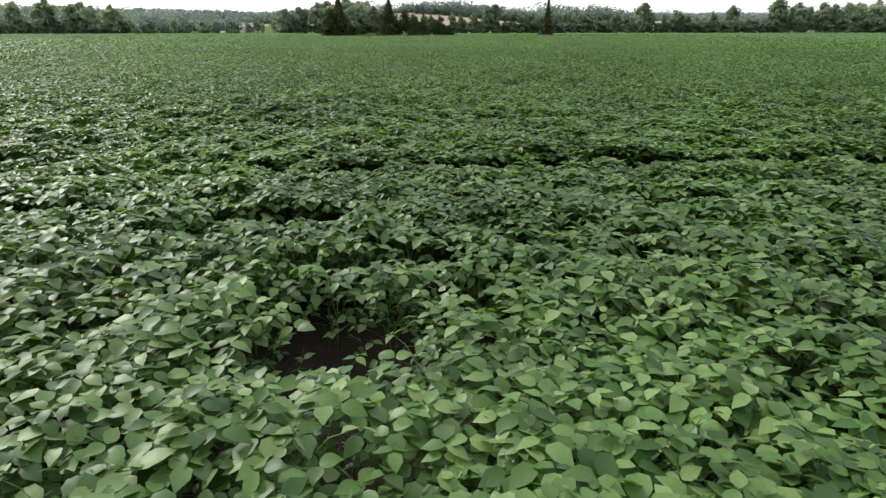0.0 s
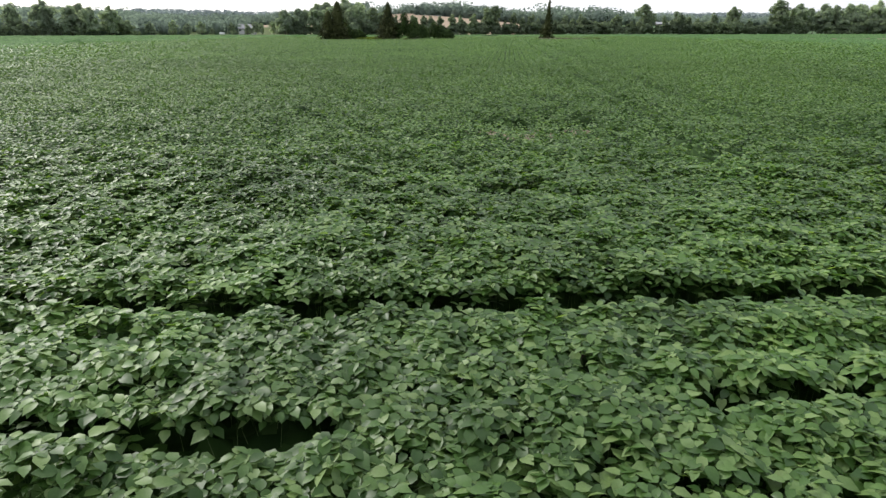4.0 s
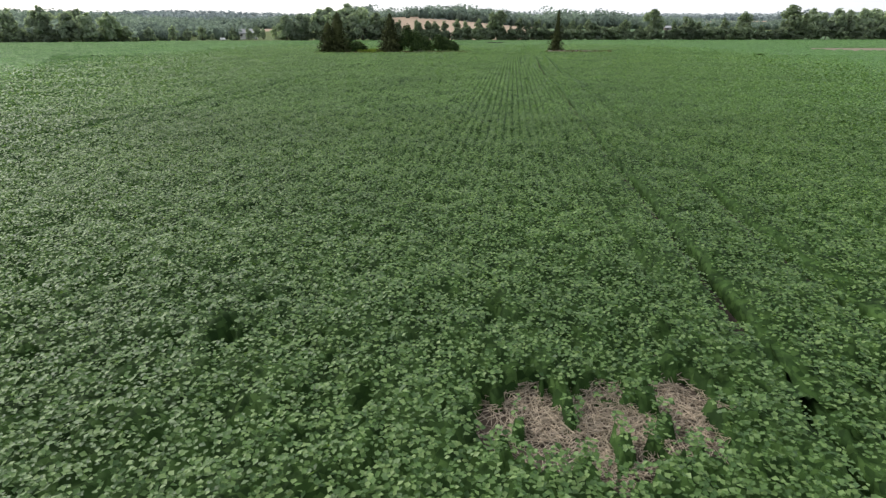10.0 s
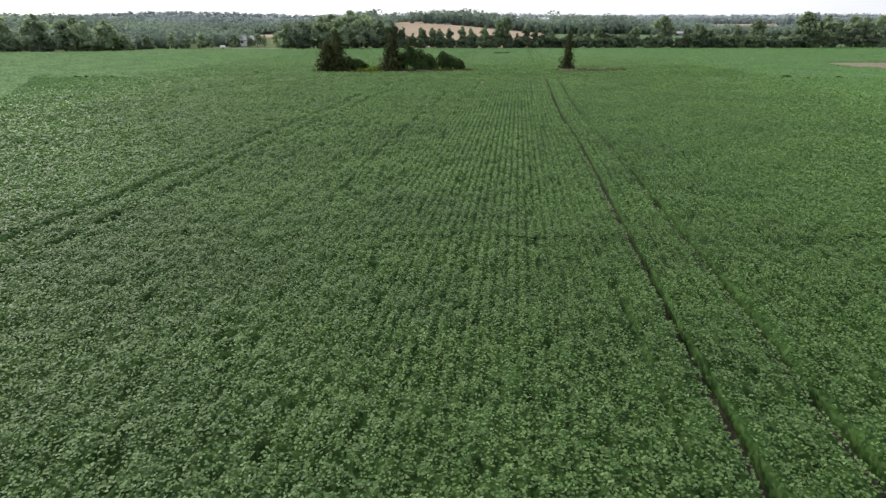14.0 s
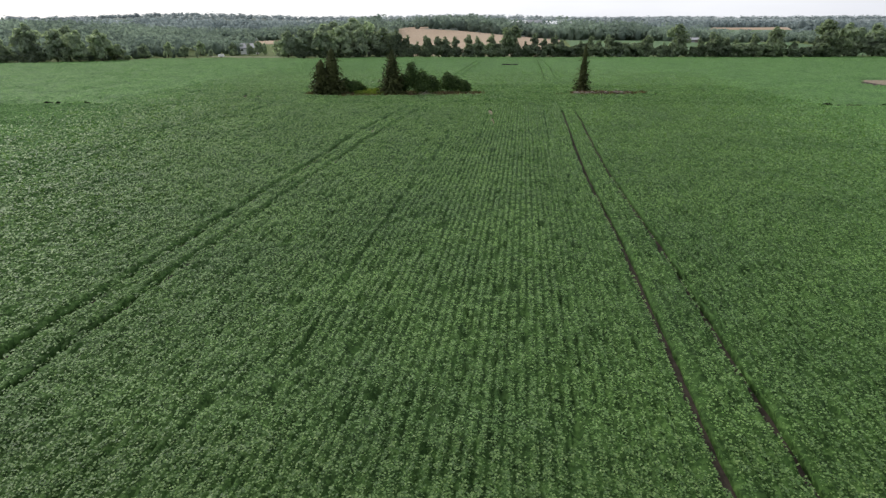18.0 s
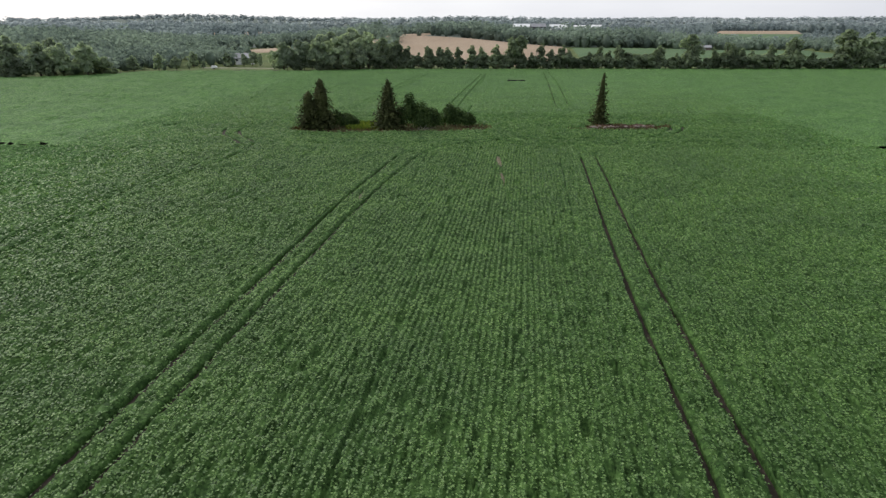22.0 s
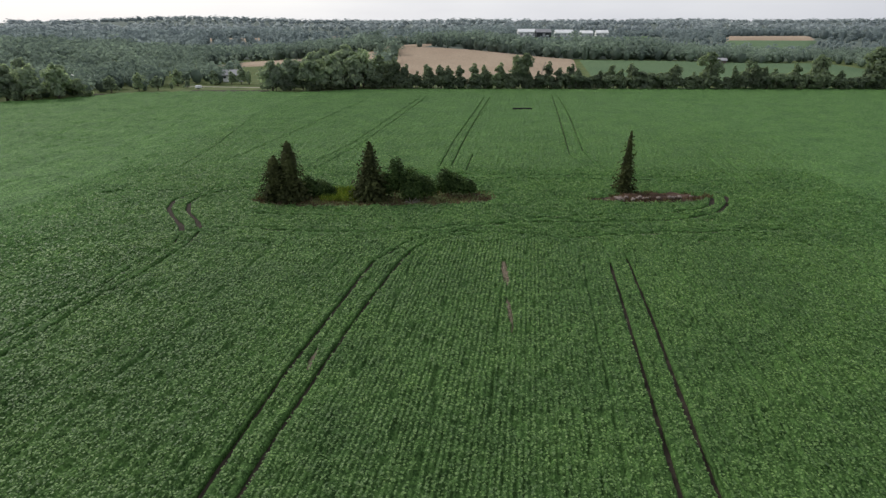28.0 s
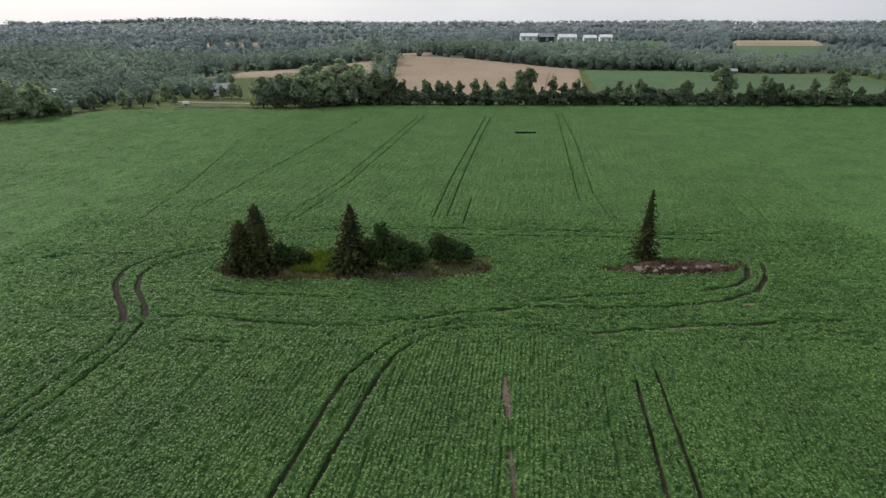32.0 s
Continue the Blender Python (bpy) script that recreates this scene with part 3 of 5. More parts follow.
sheet("distant_wheat_strip", [(290, 790), (388, 790), (462, 950), (352, 950)], 20, 10, 2.5, M_WHEAT, "far pale strip of ripe wheat", "field")
sheet("distant_green_strip", [(226, 620), (290, 615), (388, 788), (286, 788)], 20, 10, 1.5, M_GREEN_FIELD, "far green crop strip between woods", "field")
sheet("distant_hay_field", [(-328, 765), (-218, 772), (-228, 838), (-340, 828)], 16, 10, 1.5, M_WHEAT, "far pale mown hay field among woods", "field")
sheet("distant_hay_field_beyond", [(-186, 885), (-64, 893), (-64, 955), (-196, 946)], 16, 10, 2.0, M_WHEAT, "far pale hay field below the skyline", "field")
sheet("distant_farm_field", [(62, 700), (200, 700), (250, 930), (66, 930)], 20, 14, 2.0, M_GREEN_FIELD, "far green pasture round white barns", "field")
sheet("gravel_track", [(-126, 340), (-84, 334), (-84, 338), (-126, 344)], 20, 4, 0.08, M_GRAVEL, "pale gravel farm lane at the field edge", "track")
sheet("bare_earth", [(96, 160), (142, 165), (140, 196), (100, 194)], 24, 16, 0.10, M_PALE_SOIL, "bare tan earth at the field side", "ground")

# ---- the crop ----


def nearness(x, y):
    """Roughly how near the camera comes to a place."""
    return np.maximum(1.6 + 0.37 * np.maximum(y, 0), 1.32 * np.abs(x - 0.02 * y))


def build_canopy(name, x0, x1, y0, y1, du, dv, keep_at, mat, label, sink=0.2, cut=0.06, rough=0.16):
    """The closed lower foliage, ridged along its rows, sunk into the soil along the wheel tracks."""
    ym = (y0 + y1) / 2
    us = np.arange(x0 - SLOPE * (y1 - ym), x1 + SLOPE * (y1 - ym), du)
    vs = np.arange(y0, y1 + dv * 0.5, dv)
    u, v = np.meshgrid(us, vs)
    y = v + (hashed(u, v, 71) - 0.5) * dv * 0.5
    y[0], y[-1] = vs[0], vs[-1]
    x = u + SLOPE * (v - ym) + (hashed(u, v, 72) - 0.5) * du * 0.4
    z = canopy_top(x, y) - sink + (hashed(u, v, 73) - 0.5) * rough
    c = crop_cover(x, y)
    z = 0.04 + (np.maximum(z, 0.14) - 0.04) * step(0.0, 0.75, c)
    if du < 0.5:
        z = np.where(track_cover(x, y, 0.12 + du * 0.5, RIBBONS, True) < 0.95, -0.12, z)
    if y0 < 9:
        z = np.where(track_cover(x, y, 0.02, CROSS_GAPS, True) < 0.6, -0.12, z)
    if du > 0.5 and y0 > 0:
        z = z - 0.45 * (1 - step(0.8, 2.6, np.abs(x) - np.where(y < 134, inner(y) - 2.6, 58.0)))
    bare = np.ones(np.shape(x))
    for px, py, rx, ry, how in STRAW_PATCHES + PALE_PATCHES + TAN_PATCHES:
        bare = np.where(np.hypot((x - px) / rx, (y - py) / ry) < 0.95, -1.0, bare)
    z = np.where((bare < 0) & (c < 0.6), -0.12, z)
    f = grid_faces(len(us), len(vs))
    fx, fy = x.ravel()[f[:, 0]], y.ravel()[f[:, 0]]
    f = f[keep_at(fx, fy) & (c.ravel()[f].mean(1) > cut)]
    used, f = np.unique(f, return_inverse=True)
    p = np.stack([x, y, z], -1).reshape(-1, 3)[used]
    return tagged(new(name, raw_mesh(name, p, f.reshape(-1, 4), mat)), label, "crop", kind="stuff")


RIBBONS = [t for t in TRACKS if t not in CROSS_GAPS and t[0] > 0.08]


def build_track_edges():
    """The foliage on both sides of each wheel track, steep towards the bare soil between."""
    out = []
    for half, broken, line in RIBBONS:
        p = np.array(line, float)
        first, last = p[0] - p[1], p[-1] - p[-2]
        p = np.concatenate([[p[0] + first / np.hypot(*first) * 0.7], p, [p[-1] + last / np.hypot(*last) * 0.7]])
        along = np.concatenate([[0], np.cumsum(np.hypot(*np.diff(p, axis=0).T))])
        far = np.interp(along, along, p[:, 1])
        n = int(along[-1] / (0.25 if far.mean() < 60 else 0.45)) + 2
        t = np.linspace(0, along[-1], n)
        x, y = np.interp(t, along, p[:, 0]), np.interp(t, along, p[:, 1])
        dx, dy = np.gradient(x), np.gradient(y)
        l = np.hypot(dx, dy)
        nx, ny = dy / l, -dx / l
        gone = gone_noise(x, y)
        open_ = half * (0.65 + 0.8 * gone) * step(broken - 0.12, broken + 0.12, gone) * np.clip((np.minimum(t, along[-1] - t) - 0.6) / 1.2, 0, 1)
        wide = 0.62 if far.mean() < 134 else 0.85
        for side in (-1, 1):
            rows = []
            for k, (off, up) in enumerate(((0.0, 0.0), (0.01, 0.6), (0.04, 0.95), (0.20, 1.0), (wide, 1.0), (wide + 0.12, 0.2))):
                jit = (hashed(t * 3.7 + side, t * 0 + k + half * 90, 77) - 0.5)
                d = (open_ + off + jit * (0.04 if k < 4 else 0.02)) * side
                qx, qy = x + nx * d, y + ny * d
                top = np.maximum(canopy_top(qx, qy) - 0.19 + jit * 0.14, 0.15)
                rows.append(np.stack([qx, qy, np.where(open_ > 0.02, top * up - 0.05 * (up == 0), np.where(k == 5, 0.05, top))], 1))
            v = np.stack(rows, 1).reshape(-1, 3)
            f = grid_faces(6, n)
            out.append((v, f if side > 0 else f[:, ::-1]))
    v, f = joined(out)
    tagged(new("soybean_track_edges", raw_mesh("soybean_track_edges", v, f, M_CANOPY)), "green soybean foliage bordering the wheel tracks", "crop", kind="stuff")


def half_width(y):
    return 6 + 0.80 * y


def inner(y):
    """Half the width of the stretch that is seen from near."""
    return np.where(y < 42, 5 + 0.62 * y, 4 + 0.55 * y)


def in_middle(x, y):
    return np.abs(x) < inner(y)


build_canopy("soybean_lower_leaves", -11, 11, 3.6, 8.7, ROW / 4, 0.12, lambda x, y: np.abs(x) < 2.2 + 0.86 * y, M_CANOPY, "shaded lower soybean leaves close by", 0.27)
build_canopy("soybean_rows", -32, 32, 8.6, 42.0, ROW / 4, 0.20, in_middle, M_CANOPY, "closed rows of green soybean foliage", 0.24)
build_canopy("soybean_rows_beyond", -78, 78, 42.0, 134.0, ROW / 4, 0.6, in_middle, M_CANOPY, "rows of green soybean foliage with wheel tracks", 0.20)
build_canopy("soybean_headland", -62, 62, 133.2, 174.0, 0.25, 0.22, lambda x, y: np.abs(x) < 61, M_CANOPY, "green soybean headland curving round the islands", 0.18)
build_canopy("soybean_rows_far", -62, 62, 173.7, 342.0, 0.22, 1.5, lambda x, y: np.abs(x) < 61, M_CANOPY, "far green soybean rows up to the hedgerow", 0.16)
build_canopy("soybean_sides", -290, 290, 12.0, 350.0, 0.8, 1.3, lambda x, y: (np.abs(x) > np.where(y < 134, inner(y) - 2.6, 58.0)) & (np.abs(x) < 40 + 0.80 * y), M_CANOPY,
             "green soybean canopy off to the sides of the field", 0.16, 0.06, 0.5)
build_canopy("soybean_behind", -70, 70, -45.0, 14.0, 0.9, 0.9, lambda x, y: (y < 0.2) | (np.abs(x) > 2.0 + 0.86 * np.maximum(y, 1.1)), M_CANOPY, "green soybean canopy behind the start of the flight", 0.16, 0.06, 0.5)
build_track_edges()


def scatter_leaves(name, y0, y1, density, size_of, seed, label, max_half=None, depth=0.10, tilt=0.28, mat=None):
    """Single leaf blades over the crop: density(d) a square metre, of size_of(d), by the nearness d."""
    rng = np.random.default_rng(seed)
    mat = mat or M_SOY_FAR
    out = []
    stripes = np.arange(y0, y1, max((y1 - y0) / 40, 0.5))
    width = stripes[1] - stripes[0]
    for s in stripes:
        half = half_width(s + width) if max_half is None else max_half(s + width)
        top = density(nearness(np.array([0.0]), np.array([s]))[0])
        n = int(2 * half * width * top)
        x = rng.uniform(-half, half, n) + 0.02 * s
        y = rng.uniform(s, s + width, n)
        d = nearness(x, y)
        keep = rng.random(n) < density(d) / top
        x, y, d = x[keep], y[keep], d[keep]
        # most leaves hang near a row's middle
        ph = row_phase(x, y)
        c = np.minimum(crop_cover(x, y), track_cover(x, y, 0.45 * size_of(d) - 0.02))
        gate = 0.2 * step(40, 90, y)
        keep = (rng.random(len(x)) < step(0.28 + gate, 0.65 + gate, c)) & (rng.random(len(x)) < 1.15 - (0.9 + 0.7 * step(16, 60, y)) * np.abs(ph) - step(16, 60, y) * step(0.22, 0.42, np.abs(ph)) * 0.40) & (y < field_edge(x)) & (rng.random(len(x)) < step(8.6, 11.0, y) + 0.02)
        x, y, d, c = x[keep], y[keep], d[keep], c[keep]
        z = canopy_top(x, y) * (0.45 + 0.55 * c) - rng.exponential(depth, len(x)) + 0.05
        z = np.maximum(z, 0.06)
        nrm = np.stack([rng.normal(0, tilt, len(x)), rng.normal(-0.05, tilt, len(x)), np.ones(len(x))], 1)
        sz = size_of(d) * rng.uniform(0.7, 1.25, len(x))
        out.append(leaves(np.stack([x, y, z], 1), nrm, sz, rng=rng))
    v, f = joined(out)
    return tagged(new(name, raw_mesh(name, v, f, mat)), label, "crop", kind="stuff")


def far_size(d):
    return np.clip(0.0036 * d, 0.062, 0.22)


def thinning(d):
    return 1 - step(40, 95, d)


scatter_leaves("soybean_foliage", 9.0, 45.0, lambda d: 1.35 * thinning(d) / far_size(d) ** 2 + 0.01, far_size, 12, "dense green soybean leaves in rows", mat=M_SOY)
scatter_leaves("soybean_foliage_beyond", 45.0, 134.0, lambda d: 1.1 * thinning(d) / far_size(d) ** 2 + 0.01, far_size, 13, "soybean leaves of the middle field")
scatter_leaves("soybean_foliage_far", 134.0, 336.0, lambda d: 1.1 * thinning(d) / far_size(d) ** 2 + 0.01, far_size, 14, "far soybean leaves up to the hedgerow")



def leaf_shape(stations):
    """A rounded leaflet of unit length, cupped along its midrib, its tip hanging."""
    v, f = [(0, 0, 0)], []
    for t, w in stations:
        drop = -0.16 * t * t
        v += [(w, t, 0.10 * w + drop + 0.05), (0, t + 0.02, drop + 0.02), (-w, t, 0.10 * w + drop + 0.05)]
    v.append((0, 1.1, -0.22))
    n = len(stations)
    f += [(0, 1, 2), (0, 2, 3)]
    for k in range(n - 1):
        a = 1 + 3 * k
        f += [(a, a + 3, a + 4), (a, a + 4, a + 1), (a + 1, a + 4, a + 5), (a + 1, a + 5, a + 2)]
    a = 1 + 3 * (n - 1)
    f += [(a, len(v) - 1, a + 1), (a + 1, len(v) - 1, a + 2)]
    return v, f


FINE_LEAF = leaf_shape([(0.10, 0.20), (0.28, 0.36), (0.50, 0.39), (0.72, 0.30), (0.92, 0.13)])
PLAIN_LEAF = leaf_shape([(0.20, 0.31), (0.60, 0.37)])
SIMPLE_OUTLINE = [(0.0, 0.0, 0.0), (0.34, 0.26, 0.06), (0.30, 0.68, 0.05), (0.0, 1.10, -0.10), (-0.30, 0.68, 0.05), (-0.34, 0.26, 0.06)]
SIMPLE_LEAF = (SIMPLE_OUTLINE, [(0, 1, 2), (0, 2, 3), (0, 3, 4), (0, 4, 5)])


def blades(base, ahead, normal, size, shape):
    """Shaped leaflets from their base along ahead."""
    nz = normal / np.linalg.norm(normal, axis=1)[:, None]
    a = ahead - nz * (ahead * nz).sum(1)[:, None]
    a /= np.linalg.norm(a, axis=1)[:, None] + 1e-9
    b = np.cross(a, nz)
    o, fc = np.array(shape[0], float), np.array(shape[1])
    s = np.asarray(size).reshape(-1, 1, 1)
    v = base[:, None] + s * (b[:, None] * o[None, :, 0:1] * 0.98 + a[:, None] * o[None, :, 1:2] + nz[:, None] * o[None, :, 2:3])
    k = np.arange(len(base))[:, None, None] * len(o)
    return v.reshape(-1, 3), (fc[None] + k).reshape(-1, 3)


def trifoliate(rng, n, centre, facing, size, tilt, shape):
    """Three leaflets round each petiole's end."""
    base, ahead, normal, sizes = [], [], [], []
    nrm = np.stack([rng.normal(0, tilt, n), rng.normal(0, tilt, n), np.ones(n)], 1)
    for turn, grow in ((0.0, 1.1), (1.9, 1.0), (-1.9, 1.0)):
        ang = facing + turn + rng.normal(0, 0.2, n)
        a = np.stack([np.cos(ang), np.sin(ang), rng.normal(-0.08, 0.18, n)], 1)
        off = 0.25 if turn == 0 else 0.03
        base.append(centre + a * size[:, None] * off)
        ahead.append(a)
        normal.append(nrm + rng.normal(0, 0.15, (n, 3)) + a * np.array([1, 1, 0]) * rng.uniform(-0.05, 0.22, n)[:, None])
        sizes.append(size * grow * rng.uniform(0.85, 1.15, n))
    return blades(np.concatenate(base), np.concatenate(ahead), np.concatenate(normal), np.concatenate(sizes), shape)


NEAR_BOX = (1.3, 3.7)    # the stretch whose plants stand singly


def build_near_foliage():
    """Shaped leaves of the crop between the single plants and the closed canopy."""
    rng = np.random.default_rng(21)
    y = rng.uniform(1.1, 13.0, 165000)
    half = 2.0 + 0.80 * y
    x = rng.uniform(-1, 1, len(y)) * half
    keep = rng.random(len(y)) < np.minimum(half / 9.0, 1.0) * (1.02 - step(8.0, 13.0, y))
    x, y = x[keep], y[keep]
    single = (y > NEAR_BOX[0]) & (y < NEAR_BOX[1]) & (np.abs(x) < 1.0 + 0.55 * y)
    ph, c = row_phase(x, y), crop_cover(x, y)
    keep = (rng.random(len(x)) < c ** 3) & (rng.random(len(x)) < 1.2 - 1.3 * np.abs(ph)) & (~single | (rng.random(len(x)) < 0.35))
    x, y, c = x[keep], y[keep], c[keep]
    n = len(x)
    z = np.maximum(canopy_top(x, y) * (0.5 + 0.5 * c) - rng.exponential(0.035, n) + 0.05, 0.08)
    for name, pick, shape, label in (("soybean_leaves", y < 5.0, PLAIN_LEAF, "broad green soybean leaves close by"), ("soybean_leaves_beyond", y >= 5.0, SIMPLE_LEAF, "broad green soybean leaves in closed rows")):
        m = int(pick.sum())
        v, f = trifoliate(rng, m, np.stack([x, y, z], 1)[pick], rng.uniform(0, 6.283, m), rng.uniform(0.056, 0.086, m), 0.15, shape)
        tagged(new(name, raw_mesh(name, v, f, M_SOY_NEAR, smooth=True)), label, "crop", kind="stuff")
    # stems below them
    k = rng.random(n) < 0.10
    p = np.stack([x[k], y[k], np.zeros(k.sum())], 1)
    q = p + np.stack([rng.normal(0, 0.05, k.sum()), rng.normal(0, 0.05, k.sum()), z[k] * 0.95], 1)
    w = np.array([0.004, 0, 0])
    w2 = np.array([0, 0.004, 0])
    v = np.concatenate([p - w, p + w, p + w2, q], 0)
    m = len(p)
    i = np.arange(m)
    f = np.concatenate([np.stack([i, i + m, i + 3 * m], 1), np.stack([i + m, i + 2 * m, i + 3 * m], 1), np.stack([i + 2 * m, i, i + 3 * m], 1)])
    tagged(new("soybean_stems", raw_mesh("soybean_stems", v, f, M_STEM)), "thin green soybean stems under the leaves", "crop", kind="stuff")


build_near_foliage()


def build_single_plants():
    rng = np.random.default_rng(33)
    meshes = []
    for _ in range(9):
        size = np.array([rng.uniform(0.045, 0.068)])
        v, f = trifoliate(rng, 1, np.zeros((1, 3)), np.zeros(1), size, 0.28, FINE_LEAF)
        tv, tf = tube([(-0.16, 0, -0.11), (-0.08, 0, -0.03), (0.01, 0, 0)], [0.0016, 0.0014, 0.0011], 3)
        v, f = joined([(v, f), (tv, tf)])
        meshes.append(raw_mesh("leaf", v, f, M_SOY_NEAR, smooth=True))
    plants = []
    for k in range(6):
        plant = tagged(new("soybean_plant"), "leafy green soybean plant rooted in dark soil", "plant", "soybean plants")
        h = rng.uniform(0.46, 0.54)
        sway = rng.normal(0, 0.03, (4, 2))
        sway[0] = 0
        pts = [(sway[i][0], sway[i][1], h * i / 3) for i in range(4)]
        sv, sf = tube(pts, [0.006, 0.005, 0.004, 0.0025], 5)
        part("stem", raw_mesh("stem", sv, sf, M_STEM), plant)
        turn = rng.uniform(0, 360)
        for i in range(14):
            up = 0.22 + 0.80 * (i / 13)
            turn += 137.5 + rng.normal(0, 20)
            out = 0.15 * (1.15 - 0.6 * up) + 0.05
            cx, cy = np.interp(up * h, [p[2] for p in pts], [p[0] for p in pts]), np.interp(up * h, [p[2] for p in pts], [p[1] for p in pts])
            m = pose(cx + out * math.cos(radians(turn)), cy + out * math.sin(radians(turn)), up * h + 0.06, rng.normal(0, 9), rng.normal(3, 9), turn)
            part("leaf", meshes[int(rng.integers(len(meshes)))], plant, m=m)
        plants.append(plant)
    spots = []
    for r in range(-12, 13):
        y = NEAR_BOX[0]
        while y < NEAR_BOX[1]:
            x = (r + 0.5) * ROW + SLOPE * y + rng.normal(0, 0.03)
            if abs(x) < 1.0 + 0.55 * y:
                spots.append((x, y))
            y += rng.uniform(0.075, 0.12)
    sx, sy = np.array(spots).T
    cover = crop_cover(sx, sy)
    used = 0
    for (x, y), c in zip(spots, cover):
        if rng.random() > c ** 1.5 or used >= 300:
            continue
        s = rng.uniform(0.9, 1.1) * (0.75 + 0.25 * c) * float(canopy_top(np.array([x]), np.array([y]))[0]) / CANOPY
        m = pose(x, y, 0, rng.normal(0, 5), rng.normal(0, 5), rng.uniform(0, 360)) @ Matrix.Scale(s, 4)
        if used < len(plants):
            plants[used].matrix_basis = m
        else:
            copy_thing(plants[used % len(plants)], m)
        used += 1


build_single_plants()


def build_straw():
    """Old stalks lying on the bare places."""
    rng = np.random.default_rng(5)
    out = []
    for px, py, rx, ry, bare in NEAR_PATCHES + STRAW_PATCHES:
        n = int(60 + 650 * rx * ry) if py > 5 else int(5 + 12 * rx)
        for _ in range(min(n, 800)):
            a, l = rng.uniform(0, 3.14), rng.uniform(0.05, 0.24) if py < 5 else rng.uniform(0.08, 0.5)
            c = np.array([px + rng.normal(0, rx * 0.5), py + rng.normal(0, ry * 0.5), 0.05 + 0.05 * (py > 5) + rng.random() * 0.04])
            d = np.array([math.cos(a), math.sin(a), rng.normal(0, 0.12)]) * l / 2
            out.append(tube([c - d, c + d], [0.0035, 0.0025] if py < 5 else [0.006, 0.005], 3))
    v, f = joined(out)
    tagged(new("straw_litter", raw_mesh("straw_litter", v, f, M_STRAW)), "dry straw stalks scattered on bare soil", "litter", kind="stuff")


build_straw()


def build_pale_soil():
    """Crusted dry soil where nothing came up."""
    for px, py, rx, ry, bare in STRAW_PATCHES[2:] + PALE_PATCHES + TAN_PATCHES:
        a, r = np.meshgrid(np.linspace(0, 2 * np.pi, 25)[:-1], np.linspace(0, 1.15, 6))
        x, y = px + rx * r * np.cos(a), py + ry * r * np.sin(a)
        z = 0.05 - 0.09 * step(0.8, 1.15, r) + (smooth_noise(x * 3, y * 3, 8) - 0.5) * 0.04
        i, j = np.meshgrid(np.arange(24), np.arange(5))
        f = np.stack([j * 24 + i, j * 24 + (i + 1) % 24, (j + 1) * 24 + (i + 1) % 24, (j + 1) * 24 + i], -1).reshape(-1, 4)
        tagged(new("bare_soil", raw_mesh("bare_soil", np.stack([x, y, z], -1).reshape(-1, 3), f, M_STRAW_SOIL if py < 20 else M_PALE_SOIL, smooth=True)), "pale crusted bare soil between the rows", "ground", kind="structure")


build_pale_soil()

# ---- trees and shrubs ----


def crown_cards(rng, lobes, n, size, core=True, spread=0.9, flat=0.0):
    """Leaf clumps on the skins of lobes (x, y, z, rx, rz), with dark lobes inside."""
    w = np.array([l[3] * l[4] for l in lobes])
    pick = rng.choice(len(lobes), n, p=w / w.sum())
    l = np.array(lobes)[pick]
    d = rng.normal(size=(n, 3))
    d /= np.linalg.norm(d, axis=1)[:, None]
    d[:, 2] = np.where(d[:, 2] < -0.5, -d[:, 2], d[:, 2])
    r = rng.uniform(0.70, 1.22, n)
    lump = 0.86 + 0.28 * smooth_noise(d[:, 0] * 2.3 + l[:, 0] * 3 + 9, d[:, 2] * 2.3 + d[:, 1] * 1.7 + 5, 3)
    c = l[:, :3] + d * np.stack([l[:, 3], l[:, 3], l[:, 4]], 1) * (r * lump)[:, None]
    nrm = d * 1.2 + rng.normal(0, spread * 0.5, (n, 3)) + np.array([0, 0, 0.3])
    v, f = leaves(c, nrm, size * rng.uniform(0.6, 1.4, n), 1.3, 0.2, rng)
    if not core:
        return v, f
    out = [(v, f)]
    for lx, ly, lz, rx, rz in lobes:
        out.append(blob(rng, (lx, ly, lz), rx * 0.55, rz * 0.55, 6, 4))
    return joined(out)


def blob(rng, centre, rx, rz, sides=7, rings=5):
    """A lumpy closed shape."""
    k = np.arange(sides) * 2 * np.pi / sides
    h = np.linspace(-np.pi / 2, np.pi / 2, rings + 2)[1:-1]
    v = np.stack([np.outer(np.cos(h), np.cos(k)) * rx, np.outer(np.cos(h), np.sin(k)) * rx, np.outer(np.sin(h), np.ones(sides)) * rz], -1).reshape(-1, 3)
    v = v * rng.uniform(0.82, 1.15, (len(v), 1))
    v = np.concatenate([v, [[0, 0, -rz], [0, 0, rz]]]) + np.array(centre)
    f = []
    for i in range(rings - 1):
        for j in range(sides):
            a, b = i * sides + j, i * sides + (j + 1) % sides
            f += [(a, b, b + sides), (a, b + sides, a + sides)]
    lo, hi, top = rings * sides, rings * sides + 1, (rings - 1) * sides
    for j in range(sides):
        f += [(lo, (j + 1) % sides, j), (hi, top + j, top + (j + 1) % sides)]
    return v, np.array(f)


